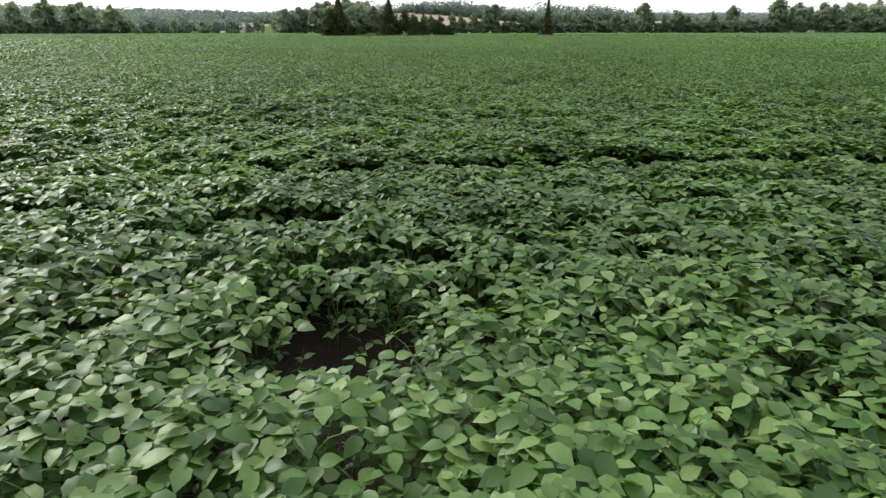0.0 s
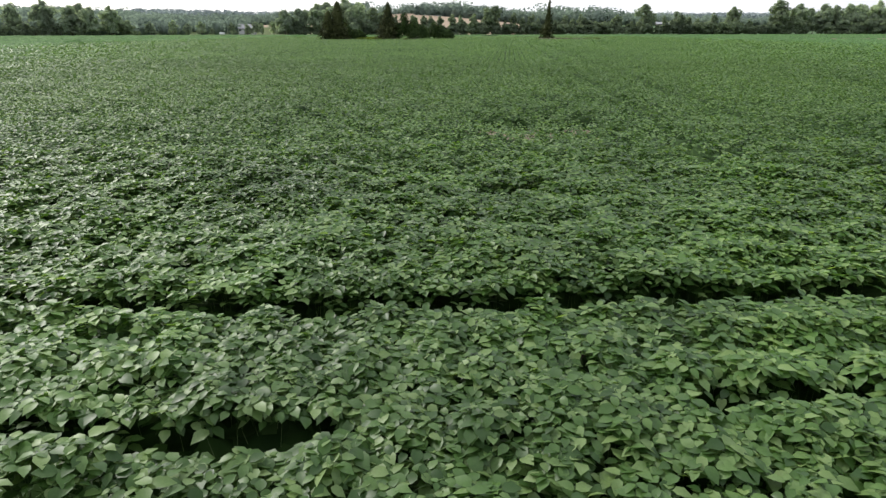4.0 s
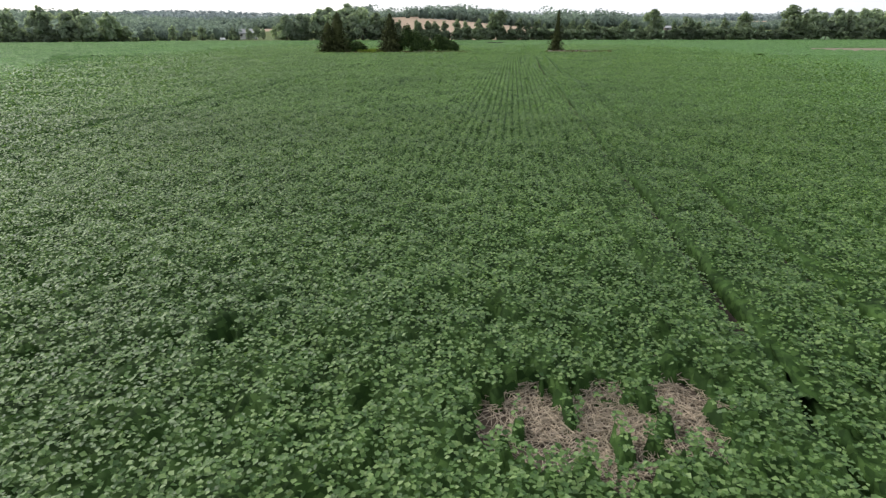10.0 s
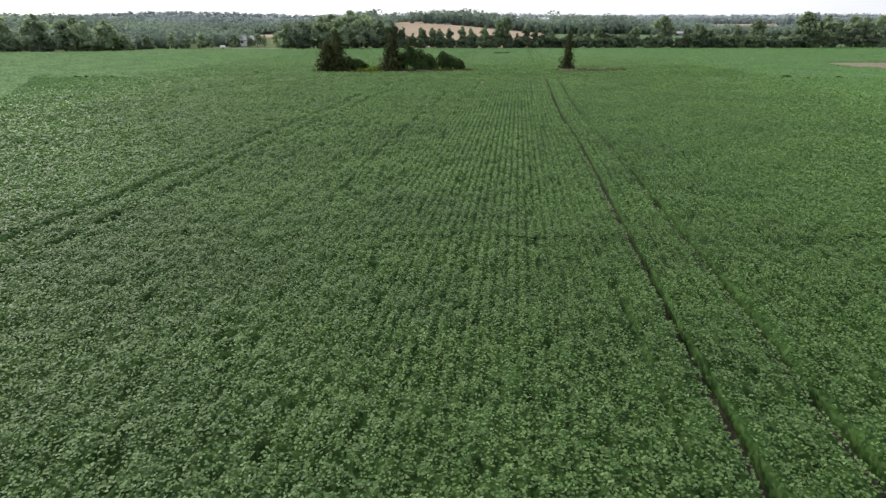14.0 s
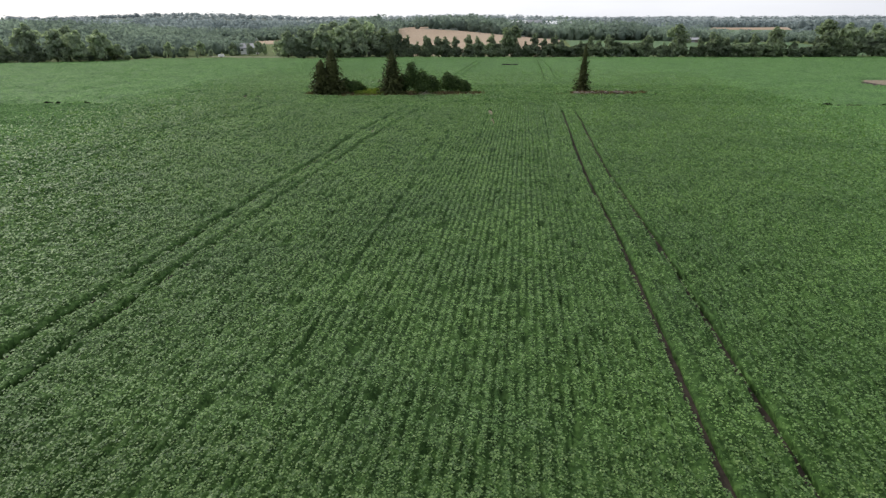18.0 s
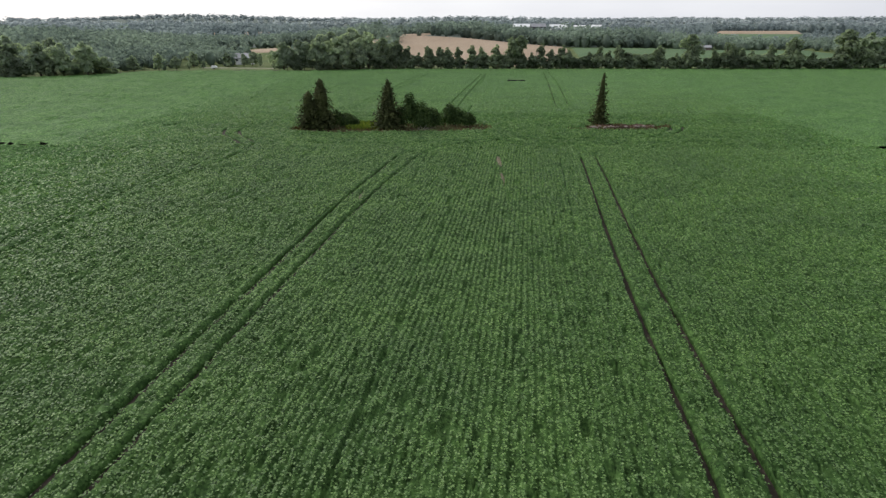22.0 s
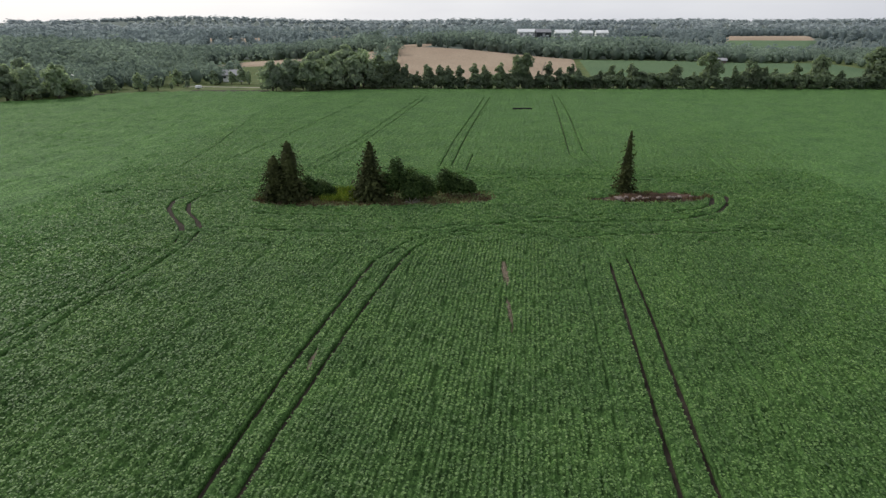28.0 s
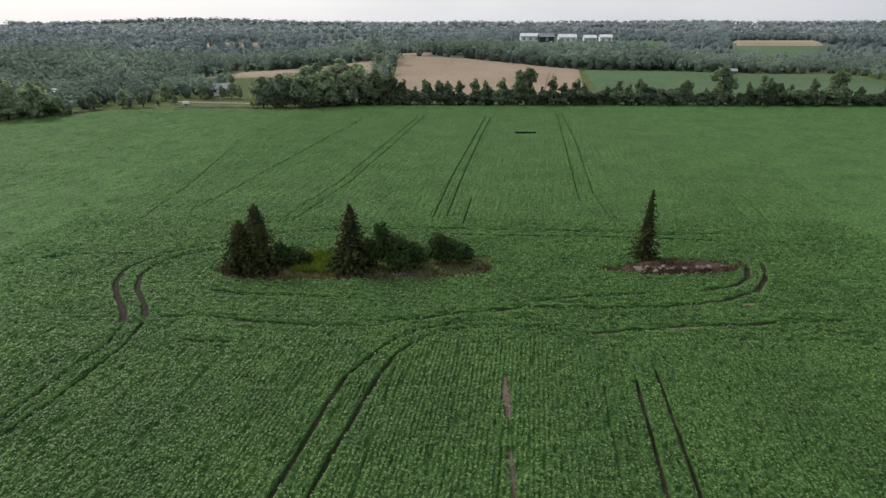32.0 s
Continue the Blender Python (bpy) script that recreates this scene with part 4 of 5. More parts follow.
def trunk_mesh(rng, h, r, limbs, reach, low=0.3):
    out = []
    pts = [(rng.normal(0, 0.02) * h * i / 4, rng.normal(0, 0.02) * h * i / 4, h * i / 4) for i in range(5)]
    out.append(tube(pts, [r * 1.25, r, r * 0.75, r * 0.5, r * 0.15], 8))
    for _ in range(limbs):
        z = h * rng.uniform(low, 0.85)
        a = rng.uniform(0, 6.283)
        l = reach * rng.uniform(0.6, 1.0) * (1.1 - 0.5 * z / h)
        d = np.array([math.cos(a), math.sin(a), 0])
        out.append(tube([(0, 0, z), tuple(d * l * 0.5 + [0, 0, z + l * 0.25]), tuple(d * l + [0, 0, z + l * 0.6])], [r * 0.35, r * 0.22, r * 0.06], 5))
    return raw_mesh("trunk", *joined(out), M_BARK, smooth=True)


def conifer_cards(rng, h, radius, whorls, per, size, sparse=0.0, low=0.04, power=0.8, droop=0.25):
    """Tiers of drooping boughs, each of overlapping sprays."""
    cen, nrm, sz = [], [], []
    for i in range(whorls):
        t = low + (1 - low) * (i + rng.uniform(-0.3, 0.3)) / whorls
        t = min(max(t, low), 0.99)
        reach = radius * (1 - t) ** power * rng.uniform(0.75, 1.15) + 0.08
        m = max(3, int(per * (0.35 + 0.65 * (1 - t))))
        for j in range(m):
            if rng.random() < sparse:
                continue
            a = 6.283 * (j + rng.random()) / m
            l = reach * rng.uniform(0.65, 1.1)
            steps = max(2, int(l / size * 1.6))
            for s in range(steps):
                q = (s + 0.6) / steps
                z = t * h - droop * l * q * q + rng.normal(0, size * 0.2)
                w = size * 0.35
                cen.append((math.cos(a) * l * q + rng.normal(0, w), math.sin(a) * l * q + rng.normal(0, w), max(z, 0.12)))
                nrm.append((math.cos(a) * 0.5 + rng.normal(0, 0.5), math.sin(a) * 0.5 + rng.normal(0, 0.5), 0.9))
                sz.append(size * rng.uniform(0.7, 1.3) * (0.55 + 0.45 * (1 - t)))
    for _ in range(14):
        cen.append((rng.normal(0, 0.06), rng.normal(0, 0.06), h * rng.uniform(0.93, 1.0)))
        nrm.append((rng.normal(), rng.normal(), 0.4))
        sz.append(size * 0.6)
    return leaves(np.array(cen), np.array(nrm), np.array(sz), 1.7, -0.15, rng)


def conifer(x, y, h, radius, label, seed, whorls=26, per=11, size=0.42, sparse=0.0, power=0.8, lean=(0, 0), low=0.04, core=0.5):
    rng = np.random.default_rng(seed)
    tree = tagged(new("spruce_tree"), label, "tree")
    tree.matrix_basis = pose(x, y, 0, lean[1], lean[0], rng.uniform(0, 360) if lean == (0, 0) else 0)
    part("trunk", trunk_mesh(rng, h * 0.96, 0.04 * h ** 0.9 * 0.5, 10, radius * 0.5, 0.1), tree)
    pieces = [conifer_cards(rng, h, radius, whorls, per, size, sparse, low, power)]
    if core:
        ts = np.linspace(low, 0.97, 12)
        pieces.append(tube([(rng.normal(0, 0.05), rng.normal(0, 0.05), t * h) for t in ts], [(radius * (1 - t) ** power * core + 0.03) * rng.uniform(0.8, 1.15) for t in ts], 9))
    part("crown", raw_mesh("crown", *joined(pieces), M_SPRUCE), tree)
    return tree


def shrub(name, x, y, lobes, label, seed, n=1600, size=0.24, mat=None, limbs=7):
    rng = np.random.default_rng(seed)
    bush = tagged(new(name), label, "shrub")
    bush.matrix_basis = pose(x, y, 0)
    top = max(l[2] + l[4] for l in lobes)
    part("branches", trunk_mesh(rng, top * 0.7, 0.07, limbs, max(l[3] for l in lobes) * 1.2, 0.05), bush)
    part("crown", raw_mesh("crown", *crown_cards(rng, lobes, n, size), mat or M_BUSH), bush)
    return bush


conifer(-24.2, 151.4, 8.7, 3.2, "tall dark narrow spruce among dry grass", 101, whorls=38, per=15, size=0.42, power=0.44)
conifer(-26.3, 151.2, 6.7, 3.1, "shorter dark spruce grown together with a taller one", 102, whorls=30, per=15, size=0.42, power=0.45)
conifer(-25.6, 150.3, 4.2, 1.6, "low dark young spruce at the foot of taller ones", 109, whorls=16, per=11, size=0.42, power=0.5)
conifer(-12.7, 152.3, 8.6, 3.5, "dark conical spruce with a pointed top", 103, whorls=38, per=16, size=0.42, power=0.66)
conifer(25.1, 157.5, 9.4, 2.2, "thin sparse spruce leaning, with bare gaps", 104, whorls=34, per=10, size=0.40, sparse=0.15, power=0.55, lean=(2.2, 0), core=0.4)
shrub("shrub", -21.0, 153.2, [(0, 0, 1.1, 1.3, 1.3), (1.1, 0.1, 1.2, 1.2, 1.3), (-1.2, 0, 1.5, 0.9, 1.6), (2.2, 0, 0.9, 0.8, 0.9)], "low rounded dark green shrub", 201, 2200)
shrub("shrub", -7.4, 152.6, [(-1.6, 0, 3.0, 1.0, 2.9), (-2.9, 0.2, 1.9, 1.0, 1.9), (0.2, 0, 2.2, 1.5, 2.2), (1.9, 0.1, 1.9, 1.5, 1.8), (3.2, 0.1, 1.5, 1.1, 1.4), (0.8, -0.6, 1.2, 1.8, 1.2)],
      "tall uneven thicket of dark green shrubs", 202, 5200)
shrub("shrub", -1.0, 155.0, [(-1.1, 0, 1.9, 1.2, 1.9), (0.3, 0, 1.6, 1.3, 1.6), (1.7, 0, 1.4, 1.3, 1.3), (2.8, 0, 1.1, 0.9, 1.0)], "rounded dark green shrub beside brown sedge", 203, 3200)


def tufts(name, spots, height, mat, label, category, seed, width=0.035, lean=0.35):
    """Standing blades of grass or sedge in one sheet of growth."""
    rng = np.random.default_rng(seed)
    p = np.asarray(spots, float)
    n = len(p)
    h = height * rng.uniform(0.5, 1.2, n)
    tip = p + np.stack([rng.normal(0, lean, n) * h, rng.normal(0, lean, n) * h, h], 1)
    a = rng.uniform(0, 6.283, n)
    w = np.stack([np.cos(a), np.sin(a), 0 * a], 1) * width
    v = np.stack([p - w, p + w, tip + w * 0.4, tip - w * 0.4], 1).reshape(-1, 3)
    k = np.arange(n)[:, None] * 4
    f = np.concatenate([k + [0, 1, 2], k + [0, 2, 3]], 1).reshape(-1, 3)
    return tagged(new(name, raw_mesh(name, v, f, mat)), label, category, kind="stuff")


def island_points(n, seed, cx, cy, rx, ry):
    rng = np.random.default_rng(seed)
    x, y = rng.uniform(cx - rx, cx + rx, n), rng.uniform(cy - ry, cy + ry, n)
    keep = in_island(x, y) < 1.1
    return np.stack([x[keep], y[keep], 0 * x[keep]], 1)


def mound(name, cx, cy, rx, ry, h, mat, label, seed, rim=0.0, rough=0.25):
    """A low uneven bank; rim > 0 hollows its middle."""
    a, r = np.meshgrid(np.linspace(0, 2 * np.pi, 61)[:-1], np.linspace(0, 1, 14))
    x, y = cx + rx * r * np.cos(a), cy + ry * r * np.sin(a) + 0.06 * rx * r * np.cos(a)
    z = h * (1 - step(0.55, 1.0, r)) - rim * (1 - step(0.2, 0.6, r)) + (smooth_noise(x * 1.3, y * 1.3, seed) - 0.5) * rough * (1 - r ** 4) - 0.03 * (r > 0.99)
    nx = 60
    i, j = np.meshgrid(np.arange(nx), np.arange(13))
    f = np.stack([(j * nx + i), (j * nx + (i + 1) % nx), ((j + 1) * nx + (i + 1) % nx), ((j + 1) * nx + i)], -1).reshape(-1, 4)
    return tagged(new(name, raw_mesh(name, np.stack([x, y, z], -1).reshape(-1, 3), f, mat, smooth=True)), label, "bank", kind="structure")


mound("island_bank", -12.2, 153.2, 17.2, 4.3, 0.25, M_ROUGH_GRASS, "low grassy bank left uncropped round the spruces", 3)
mound("hollow_bank", 29.0, 154.4, 7.9, 2.2, 0.6, M_RED_EARTH, "low bank of bare reddish earth and stones", 4, rim=0.25, rough=0.5)
pts = island_points(9000, 41, -12, 153, 18, 5)
pts[:, 2] = 0.15
tufts("dry_grass", pts[:5200], 0.45, M_RUST_GRASS, "brown dry grass and sedge round the spruces", "grass", 42)
edge = island_points(16000, 46, -12, 151, 18.5, 4)
edge = edge[(in_island(edge[:, 0], edge[:, 1]) > 0.62) & (edge[:, 1] < 152.5 + 0.06 * (edge[:, 0] + 12))]
tufts("bleached_grass", edge, 0.35, M_PALE_GRASS, "pale bleached grass along the front of the island", "grass", 47, width=0.05)
gold = pts[(pts[:, 0] > -20) & (pts[:, 0] < -13) & (pts[:, 1] > 150.5)]
tufts("goldenrod", np.concatenate([gold + [0.1, 0.1, 0], gold + [0.2, -0.15, 0], gold + [-0.2, 0.2, 0]]), 0.75, M_WEED, "yellow-green goldenrod between the spruces", "weeds", 43, width=0.06)
pts = island_points(4200, 44, 27.5, 154.5, 10, 4)
pts = pts[smooth_noise(pts[:, 0] / 1.2, pts[:, 1] / 0.9, 19) > 0.45]
pts[:, 2] = np.where(pts[:, 0] > 22, 0.30, 0.0)
tufts("sedge", pts, 0.42, M_RUST_GRASS, "rust-brown dry sedge on the low bank", "grass", 45, width=0.045)


def stone(x, y, r, seed):
    rng = np.random.default_rng(seed)
    v, f = blob(rng, (0, 0, r * 0.35), r, r * 0.6, 8, 5)
    ob = tagged(new("fieldstone", raw_mesh("fieldstone", v, f, M_STONE)), "pale fieldstone lying on the low bank", "stone", "fieldstones on the bank")
    ob.matrix_basis = pose(x, y, 0.45, rz=rng.uniform(0, 360))


srng = np.random.default_rng(77)
for k in range(46):
    sx = 22.8 + 11.5 * srng.random() ** 1.4
    stone(sx, 152.75 + 0.1 * (sx - 27) + srng.normal(0, 0.45), srng.uniform(0.10, 0.34), 300 + k)


def fallen_branch():
    rng = np.random.default_rng(9)
    out = []
    for a, l, z in ((8, 2.4, 0.5), (28, 2.0, 0.8), (-15, 1.5, 0.5), (62, 1.3, 1.0), (150, 1.6, 0.6), (115, 1.1, 1.1), (170, 1.2, 0.4), (40, 1.5, 1.2)):
        d = np.array([math.cos(radians(a)), math.sin(radians(a)) * 0.4, 0])
        mid, tip = d * l * 0.5 + [0, 0, 0.2 + z * 0.6], d * l + [0, 0, 0.2 + z * rng.uniform(0.5, 1.2)]
        out.append(tube([(0, 0, 0.2), tuple(mid), tuple(tip)], [0.07, 0.05, 0.02], 5))
        for s in (-1, 1):
            out.append(tube([tuple(mid), tuple(mid + d * 0.4 + [0, s * 0.3, rng.uniform(0.1, 0.4)])], [0.04, 0.015], 4))
    ob = tagged(new("fallen_branch", raw_mesh("fallen_branch", *joined(out), M_DEAD)), "bleached fallen branch in dry grass below shrubs", "branch")
    ob.matrix_basis = pose(-6.6, 149.6, 0.1) @ Matrix.Scale(0.75, 4)


fallen_branch()


# made-up black tube, sized to show as the dark strip across the rows
def dark_strip_tube():
    out = [tube([(x, 0.03 * math.sin(x), 0.30) for x in np.linspace(-3, 3, 13)], [0.30 + 0.02 * (k % 2) for k in range(13)], 10)]
    ob = tagged(new("dark_strip_tube", raw_mesh("dark_strip_tube", *joined(out), M_RUBBER)), "long black tube standing in for a dark strip in the crop", "pipe")
    ob.matrix_basis = pose(18.9, 261.5, 0)


dark_strip_tube()

# ---- hedgerow, woods and farms beyond ----


def tree_template(name, seed, h, width, lobes_n, n, size, label, low=0.25, mat=None):
    rng = np.random.default_rng(seed)
    tree = tagged(new(name), label, "tree", "hedgerow trees")
    part("trunk", trunk_mesh(rng, h * 0.8, 0.02 * h + 0.05, 7, width * 0.7, 0.25), tree)
    lobes = []
    for _ in range(lobes_n + 5):
        z = h * rng.uniform(low + 0.1, 0.82)
        a, r = rng.uniform(0, 6.283), width * rng.uniform(0.1, 0.85) * (1.15 - 0.75 * z / h)
        lobes.append((math.cos(a) * r, math.sin(a) * r, z, width * rng.uniform(0.24, 0.44), h * rng.uniform(0.09, 0.17)))
    lobes.append((rng.normal(0, 0.12) * width, rng.normal(0, 0.12) * width, h * 0.85, width * 0.24, h * 0.15))
    part("crown", raw_mesh("crown", *crown_cards(rng, lobes, n, size), mat or M_TREE_HAZE), tree)
    return tree


def place_trees(template_list, spots):
    """spots: x, y, height factor. The templates take the first places."""
    rng = np.random.default_rng(55)
    for k, (x, y, s) in enumerate(spots):
        z = float(ground_height(np.array([x]), np.array([y]))[0])
        m = pose(x, y, z, 0, 0, rng.uniform(0, 360)) @ Matrix.Diagonal((s * rng.uniform(0.85, 1.2), s * rng.uniform(0.85, 1.2), s, 1))
        i = k % len(template_list)
        if k < len(template_list):
            template_list[i].matrix_basis = m
        else:
            copy_thing(template_list[i], m)


ROUND = [tree_template("hedgerow_tree", 400 + k, 9.0, 3.6, 8, 900, 0.6, "broad-leaved hedgerow tree at the field end", 0.02, M_HEDGE_HAZE) for k in range(4)]
SLIM = [tree_template("hedgerow_tree", 420 + k, 10.0, 3.2, 8, 620, 0.7, "slim upright hedgerow tree at the field end", 0.0, M_HEDGE_HAZE) for k in range(3)]
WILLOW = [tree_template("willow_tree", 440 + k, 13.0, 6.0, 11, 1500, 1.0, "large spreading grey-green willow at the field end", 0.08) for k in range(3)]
LOW = [tree_template("hedge_shrub", 460 + k, 6.2, 4.0, 8, 420, 0.95, "dense low dark shrub in the hedgerow", 0.02, M_HEDGE_HAZE) for k in range(3)]
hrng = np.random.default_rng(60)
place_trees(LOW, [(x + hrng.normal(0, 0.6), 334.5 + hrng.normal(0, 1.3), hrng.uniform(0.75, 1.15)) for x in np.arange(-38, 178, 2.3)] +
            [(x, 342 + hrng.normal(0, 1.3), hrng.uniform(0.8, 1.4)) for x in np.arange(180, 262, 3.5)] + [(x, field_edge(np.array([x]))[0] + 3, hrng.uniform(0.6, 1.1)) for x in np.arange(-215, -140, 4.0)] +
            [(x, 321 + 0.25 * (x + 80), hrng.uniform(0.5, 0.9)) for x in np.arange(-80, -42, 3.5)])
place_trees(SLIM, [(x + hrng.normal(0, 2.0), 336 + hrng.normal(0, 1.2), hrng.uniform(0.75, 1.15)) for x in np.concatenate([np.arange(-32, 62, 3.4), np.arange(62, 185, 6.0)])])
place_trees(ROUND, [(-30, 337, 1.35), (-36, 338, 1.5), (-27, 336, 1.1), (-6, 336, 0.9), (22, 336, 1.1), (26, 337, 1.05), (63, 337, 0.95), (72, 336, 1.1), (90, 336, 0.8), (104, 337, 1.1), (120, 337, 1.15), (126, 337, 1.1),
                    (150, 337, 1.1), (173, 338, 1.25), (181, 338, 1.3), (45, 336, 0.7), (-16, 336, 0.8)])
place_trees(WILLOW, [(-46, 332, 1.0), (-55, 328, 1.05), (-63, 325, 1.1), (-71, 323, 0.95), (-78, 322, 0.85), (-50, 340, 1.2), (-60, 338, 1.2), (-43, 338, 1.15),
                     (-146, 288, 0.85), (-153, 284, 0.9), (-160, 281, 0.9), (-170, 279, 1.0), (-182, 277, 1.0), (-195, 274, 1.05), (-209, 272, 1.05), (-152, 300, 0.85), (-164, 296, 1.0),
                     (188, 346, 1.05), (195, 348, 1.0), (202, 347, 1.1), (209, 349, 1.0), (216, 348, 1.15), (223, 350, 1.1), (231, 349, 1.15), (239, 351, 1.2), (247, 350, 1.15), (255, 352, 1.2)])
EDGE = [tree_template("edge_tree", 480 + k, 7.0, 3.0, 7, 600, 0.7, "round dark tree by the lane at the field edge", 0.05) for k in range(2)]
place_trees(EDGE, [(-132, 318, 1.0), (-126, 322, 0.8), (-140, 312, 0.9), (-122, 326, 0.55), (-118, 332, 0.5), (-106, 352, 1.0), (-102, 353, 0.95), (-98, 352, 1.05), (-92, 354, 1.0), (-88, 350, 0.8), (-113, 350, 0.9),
                   (-137, 333, 0.9), (-128, 345, 1.0), (-82, 334, 0.7), (-84, 352, 1.3)])


def in_corners(x, y, corners, pad=0.0):
    ok = np.ones(np.shape(x), bool)
    n = len(corners)
    for k in range(n):
        (ax, ay), (bx, by) = corners[k], corners[(k + 1) % n]
        l = math.hypot(bx - ax, by - ay)
        ok &= ((bx - ax) * (y - ay) - (by - ay) * (x - ax)) / l > -pad
    return ok


CLEAR = [[(-36, 336), (58, 336), (72, 470), (-42, 484)], [(58, 336), (185, 336), (235, 356), (215, 452), (71, 470)], [(-148, 400), (-50, 405), (-52, 470), (-130, 446)],
         [(286, 780), (394, 780), (466, 955), (348, 955)], [(222, 605), (290, 605), (392, 790), (284, 790)], [(58, 690), (200, 690), (255, 935), (62, 935)], [(-330, 760), (-215, 770), (-225, 840), (-345, 830)], [(-190, 880), (-60, 890), (-60, 960), (-200, 950)],
         [(-130, 300), (-82, 300), (-82, 352), (-130, 352)], [(-60, 478), (-22, 486), (-18, 510), (-48, 508)], [(-112, 350), (-45, 345), (-50, 408), (-118, 403)]]


def build_woods(name, y0, y1, spacing, height, cards, card, seed, label, wide, mat):
    """Woodland: many crowns, each with its own lobes and loose outline."""
    rng = np.random.default_rng(seed)
    shapes = []
    for _ in range(7):
        lobes = [(0, 0, 0.62, 0.34, 0.36)] + [(rng.normal(0, 0.20), rng.normal(0, 0.20), rng.uniform(0.34, 0.80), rng.uniform(0.18, 0.32), rng.uniform(0.12, 0.22)) for _ in range(6)]
        v, f = crown_cards(rng, lobes[1:], cards, card, core=False, spread=0.7 if y0 < 500 else 0.3)
        shapes.append(joined([(v, f), blob(rng, (0, 0, 0.36), 0.22, 0.34, 7, 3)]))
    out, y, used = [], y0, 0
    while y < y1:
        x = -wide(y)
        while x < wide(y):
            px, py = x + rng.normal(0, spacing * 0.35), y + rng.normal(0, spacing * 0.35)
            x += spacing * (1 + max(0, min(y, 1150) - 500) / 1400)
            if py < field_edge(np.array([px]))[0] + 14 or any(in_corners(np.array([px]), np.array([py]), c)[0] for c in CLEAR):
                continue
            if py > 950 and smooth_noise(np.array([px / 130 + 7]), np.array([py / 130]), 91)[0] < 0.20:
                continue
            h = height(px, py) * (rng.uniform(0.72, 1.3) if py < 900 else rng.uniform(0.92, 1.1))
            v, f = shapes[int(rng.integers(len(shapes)))]
            a = rng.uniform(0, 6.283)
            ca, sa = math.cos(a), math.sin(a)
            wd = h * rng.uniform(0.85, 1.35) * (1 + max(0, py - 700) / 1300)
            q = np.stack([(v[:, 0] * ca - v[:, 1] * sa) * wd + px, (v[:, 0] * sa + v[:, 1] * ca) * wd + py, v[:, 2] * h + float(ground_height(np.array([px]), np.array([py]))[0]) - 0.06 * h], 1)
            out.append((q, f))
            used += 1
        y += spacing * (1 + max(0, y - 500) / 500)
    v, f = joined(out)
    return tagged(new(name, raw_mesh(name, v, f, mat, smooth=True)), label, "woodland", kind="stuff")


def wood_height(x, y):
    if x > 200 and 430 < y < 800:
        return 6.5
    return 11.0 + 3.0 * math.sin(x / 60.0 + 1) - (4.0 if -60 < x < 80 and y < 700 else 0.0) + (3.0 if x > 150 and y < 420 else 0.0)


build_woods("woodland", 285, 560, 7.6, wood_height, 56, 0.12, 61, "mixed deciduous woods round the fields", lambda y: 60 + 0.72 * y, M_WOOD_FAR_HAZE)
build_woods("woodland_beyond", 560, 1150, 13.0, wood_height, 22, 0.15, 62, "rolling woods beyond the farm fields", lambda y: 60 + 0.66 * y, M_WOOD_BEYOND_HAZE)
build_woods("woodland_far", 1150, 2600, 21.0, lambda x, y: 14.0, 12, 0.2, 63, "far wooded hills along the skyline", lambda y: 60 + 0.66 * y, M_WOOD_HILL_HAZE)


def box(name, size, mat, at, bevel=0.03):
    bm = bmesh.new()
    bmesh.ops.create_cube(bm, size=1.0)
    bmesh.ops.scale(bm, vec=size, verts=bm.verts)
    bmesh.ops.translate(bm, vec=at, verts=bm.verts)
    bmesh.ops.bevel(bm, geom=bm.edges[:], offset=bevel, segments=1, affect="EDGES")
    me = bpy.data.meshes.new(name)
    bm.to_mesh(me)
    bm.free()
    me.materials.append(mat)
    return me


def gable(name, l, w, z, rise, over, mat):
    """A pitched roof with thickness along x."""
    bm = bmesh.new()
    pts = []
    for x in (-l / 2 - over, l / 2 + over):
        pts.append([bm.verts.new(p) for p in ((x, -w / 2 - over, z - 0.1), (x, 0, z + rise), (x, w / 2 + over, z - 0.1), (x, w / 2 + over, z - 0.35), (x, 0, z + rise - 0.25), (x, -w / 2 - over, z - 0.35))])
    for k in range(6):
        bm.faces.new((pts[0][k], pts[0][(k + 1) % 6], pts[1][(k + 1) % 6], pts[1][k]))
    for e in pts:
        bm.faces.new((e[0], e[1], e[4], e[5]))
        bm.faces.new((e[1], e[2], e[3], e[4]))
    bmesh.ops.recalc_face_normals(bm, faces=bm.faces)
    me = bpy.data.meshes.new(name)
    bm.to_mesh(me)
    bm.free()
    me.materials.append(mat)
    return me


def gable_end(name, l, w, z, rise, mat):
    v, f = [], []
    for x in (-l / 2 + 0.1, l / 2 - 0.1):
        n = len(v)
        v += [(x - 0.08, -w / 2, z - 0.3), (x - 0.08, w / 2, z - 0.3), (x - 0.08, 0, z + rise - 0.3), (x + 0.08, -w / 2, z - 0.3), (x + 0.08, w / 2, z - 0.3), (x + 0.08, 0, z + rise - 0.3)]
        f += [(n, n + 1, n + 2), (n + 3, n + 5, n + 4)]
    return raw_mesh(name, np.array(v), np.array(f), mat)


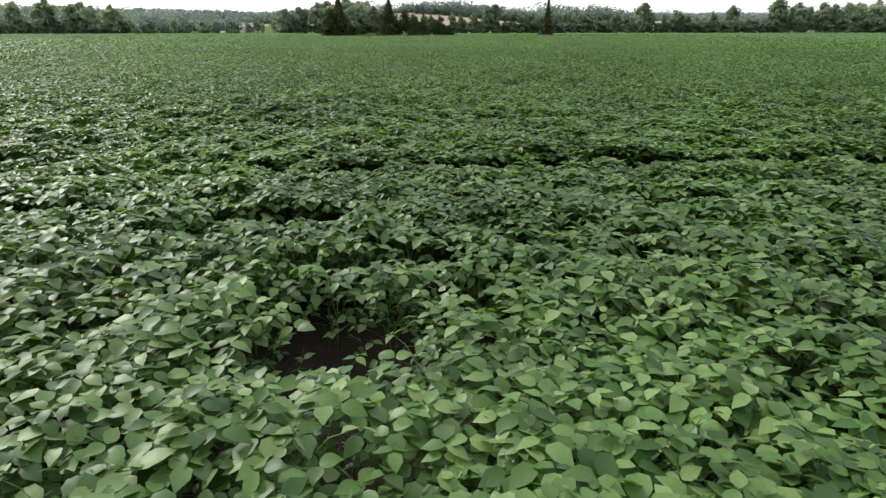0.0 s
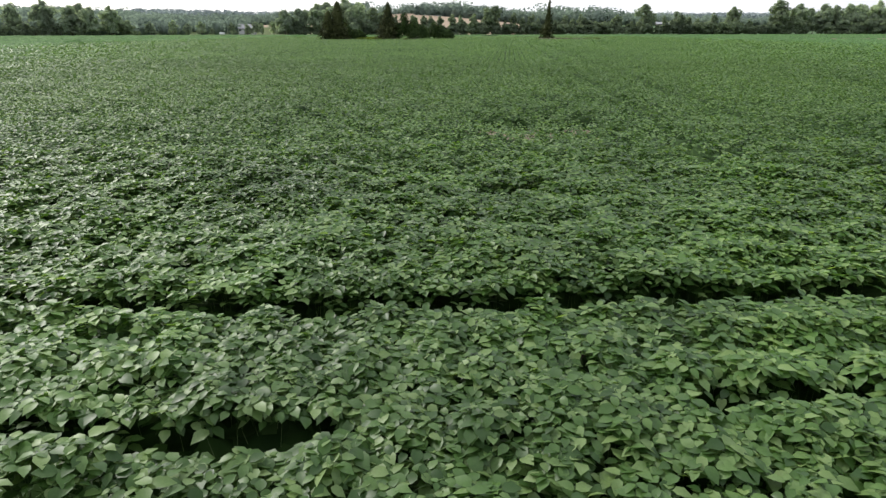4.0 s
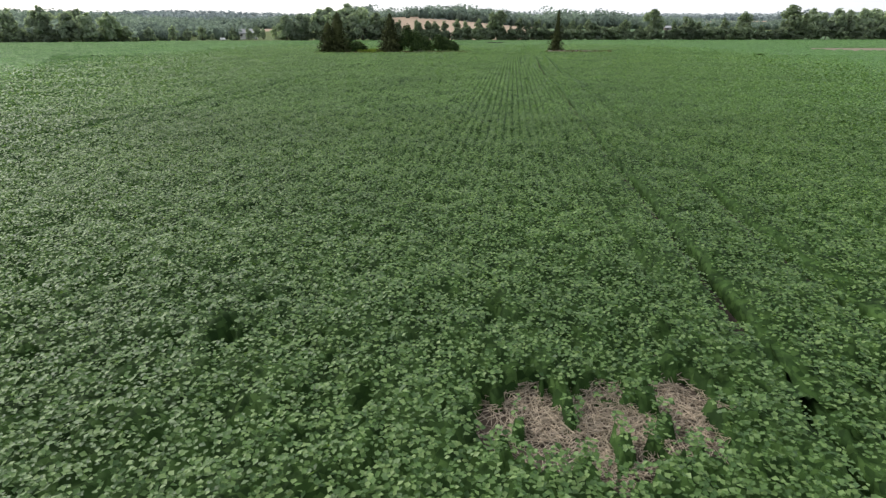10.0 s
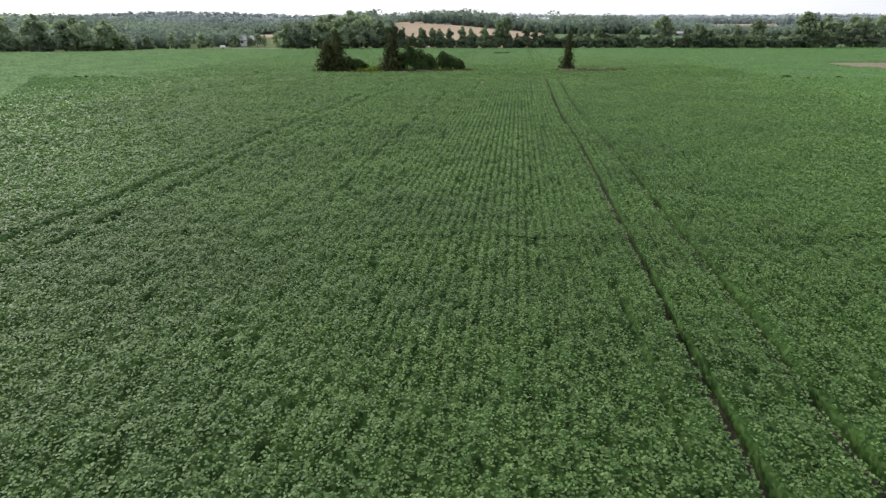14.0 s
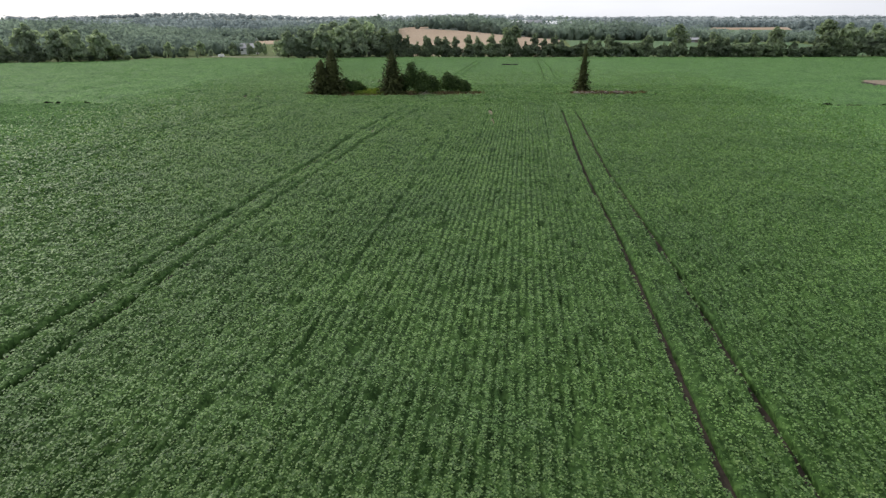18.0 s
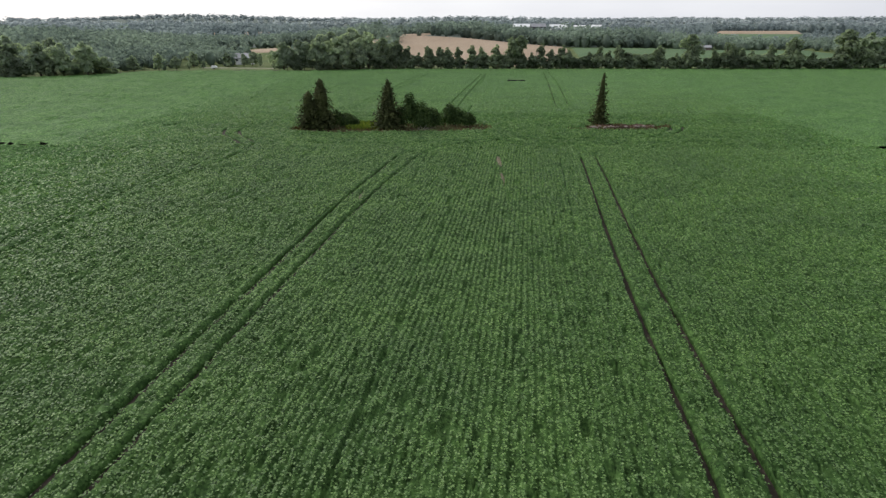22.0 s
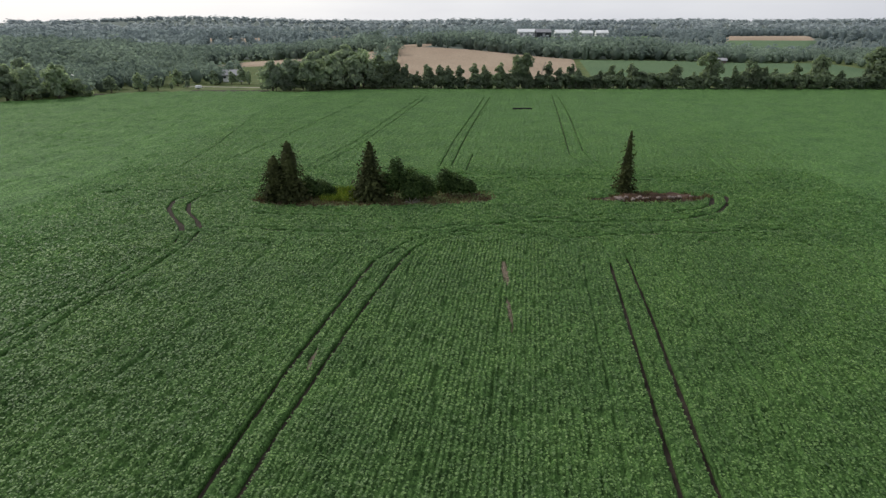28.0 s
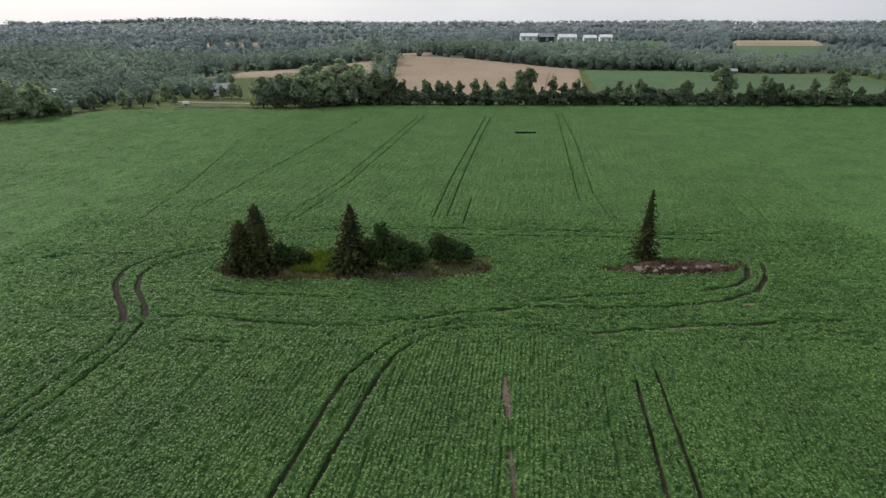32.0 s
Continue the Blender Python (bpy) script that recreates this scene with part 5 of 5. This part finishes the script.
def building(name, x, y, l, w, h, rise, turn, wall_mat, roof_mat, label, doors=2, windows=4, lift=0.0):
    b = tagged(new(name), label, "building")
    z = float(ground_height(np.array([x]), np.array([y]))[0]) + lift
    b.matrix_basis = pose(x, y, z, 0, 0, turn)
    part("wall", box("wall", (l, w, h + 2), wall_mat, (0, 0, h / 2 - 1)), b)
    part("gable", gable_end("gable", l, w, h, rise, wall_mat), b)
    part("roof", gable("roof", l, w, h + 0.15, rise, 0.5, roof_mat), b)
    for k in range(doors):
        part("door", box("door", (min(3.2, h), 0.14, h * 0.75), M_ROOF, (-l / 2 + l * (k + 0.5) / doors, -w / 2 - 0.05, h * 0.375)), b)
    for k in range(windows):
        part("window", box("window", (1.2, 0.12, 0.9), M_DARK, (-l / 2 + l * (k + 0.25) / windows, -w / 2 - 0.04, h * 0.68)), b)
    return b


building("barn", 96, 862, 18, 10, 5.0, 3.6, 8, M_DARK, M_ROOF, "dark gabled barn among white farm sheds", 1, 3, 3)
building("greenhouse", 80, 900, 24, 10, 5.0, 3.4, 6, M_WHITE, M_WHITE, "long white farm shed far off among trees", 3, 6, 3)
building("greenhouse", 124, 880, 22, 10, 5.2, 3.6, 4, M_WHITE, M_WHITE, "long white farm shed far off among trees", 3, 6, 2)
building("greenhouse", 150, 872, 15, 9, 4.6, 3.0, 4, M_WHITE, M_WHITE, "long white farm shed far off among trees", 3, 6, 2)
building("greenhouse", 172, 885, 15, 9, 4.6, 3.0, 2, M_WHITE, M_WHITE, "white farm shed far off beside a field", 2, 4, 2)
building("farmhouse", -110, 366, 9, 6.5, 3.0, 2.2, 14, M_WHITE, M_ROOF, "white farmhouse half hidden behind lane trees", 1, 3)
building("farm_shed", -176, 352, 16, 7, 2.6, 1.6, 8, M_ROOF, M_WHITE, "low farm shed with a white roof among trees", 2, 2)
building("garden_hut", 63, 356, 5.5, 4, 1.8, 2.0, 20, M_DARK, M_DARK, "small dark hut in the green crop", 1, 0)
building("farm_shed", 152, 452, 8, 5, 2.0, 1.2, -10, M_STONE, M_ROOF, "low grey shed at the far side of the green field", 1, 1)


def farm_trailer(x, y, turn):
    trailer = tagged(new("farm_trailer"), "small white farm trailer standing on the gravel lane", "trailer")
    trailer.matrix_basis = pose(x, y, float(ground_height(np.array([x]), np.array([y]))[0]) + 0.08, 0, 0, turn)
    part("body", box("body", (2.6, 1.5, 0.7), M_WHITE, (0, 0, 0.85), 0.08), trailer)
    part("cover", box("cover", (2.2, 1.3, 0.35), M_WHITE, (0, 0, 1.36), 0.12), trailer)
    part("drawbar", box("drawbar", (1.3, 0.12, 0.12), M_ROOF, (1.9, 0, 0.52), 0.02), trailer)
    for wy in (-0.78, 0.78):
        v, f = tube([(0, wy - 0.1, 0.34), (0, wy + 0.1, 0.34)], [0.34, 0.34], 14)
        wheel = part("wheel", raw_mesh("wheel", v, f, M_RUBBER), trailer)
        rv, rf = tube([(0, wy - 0.105, 0.34), (0, wy + 0.105, 0.34)], [0.2, 0.2], 10)
        part("rim", raw_mesh("rim", rv, rf, M_ROOF), wheel, "grey wheel rim")


farm_trailer(-111.5, 328.0, 12)


def tramline(points, width):
    """A strip of bare soil between the standing wheat, a little above its sheet."""
    p = np.array(points, float)
    t = np.linspace(0, len(p) - 1, 40)
    x, y = np.interp(t, range(len(p)), p[:, 0]), np.interp(t, range(len(p)), p[:, 1])
    z = ground_height(x, y) + 0.75
    v = np.stack([np.stack([x - width, y, z], 1), np.stack([x + width, y, z], 1)], 1).reshape(-1, 3)
    tagged(new("tramline", raw_mesh("tramline", v, grid_faces(2, 40), M_PALE_SOIL)), "brown wheel line through ripe wheat", "track", kind="structure")


for shift in (0.0, 2.2, 15.0):
    tramline([(35 + shift, 354), (38.5 + shift, 380), (43 + shift, 412), (48 + shift, 440 - shift)], 0.28)


def mast(x, y, h):
    """A thin lattice mast: three legs with cross braces."""
    z = float(ground_height(np.array([x]), np.array([y]))[0])
    out = []
    for k in range(3):
        a = 2.094 * k
        out.append(tube([(math.cos(a), math.sin(a), 0), (math.cos(a) * 0.7, math.sin(a) * 0.7, h)], [0.22, 0.15], 4))
        for i in range(12):
            b = 2.094 * (k + 1)
            out.append(tube([(math.cos(a) * 0.85, math.sin(a) * 0.85, h * i / 12), (math.cos(b) * 0.85, math.sin(b) * 0.85, h * (i + 1) / 12)], [0.1, 0.1], 3))
    ob = tagged(new("radio_mast", raw_mesh("radio_mast", *joined(out), M_ROOF)), "thin grey lattice radio mast on the far skyline", "mast")
    ob.matrix_basis = pose(x, y, z)


mast(930, 1400, 62)
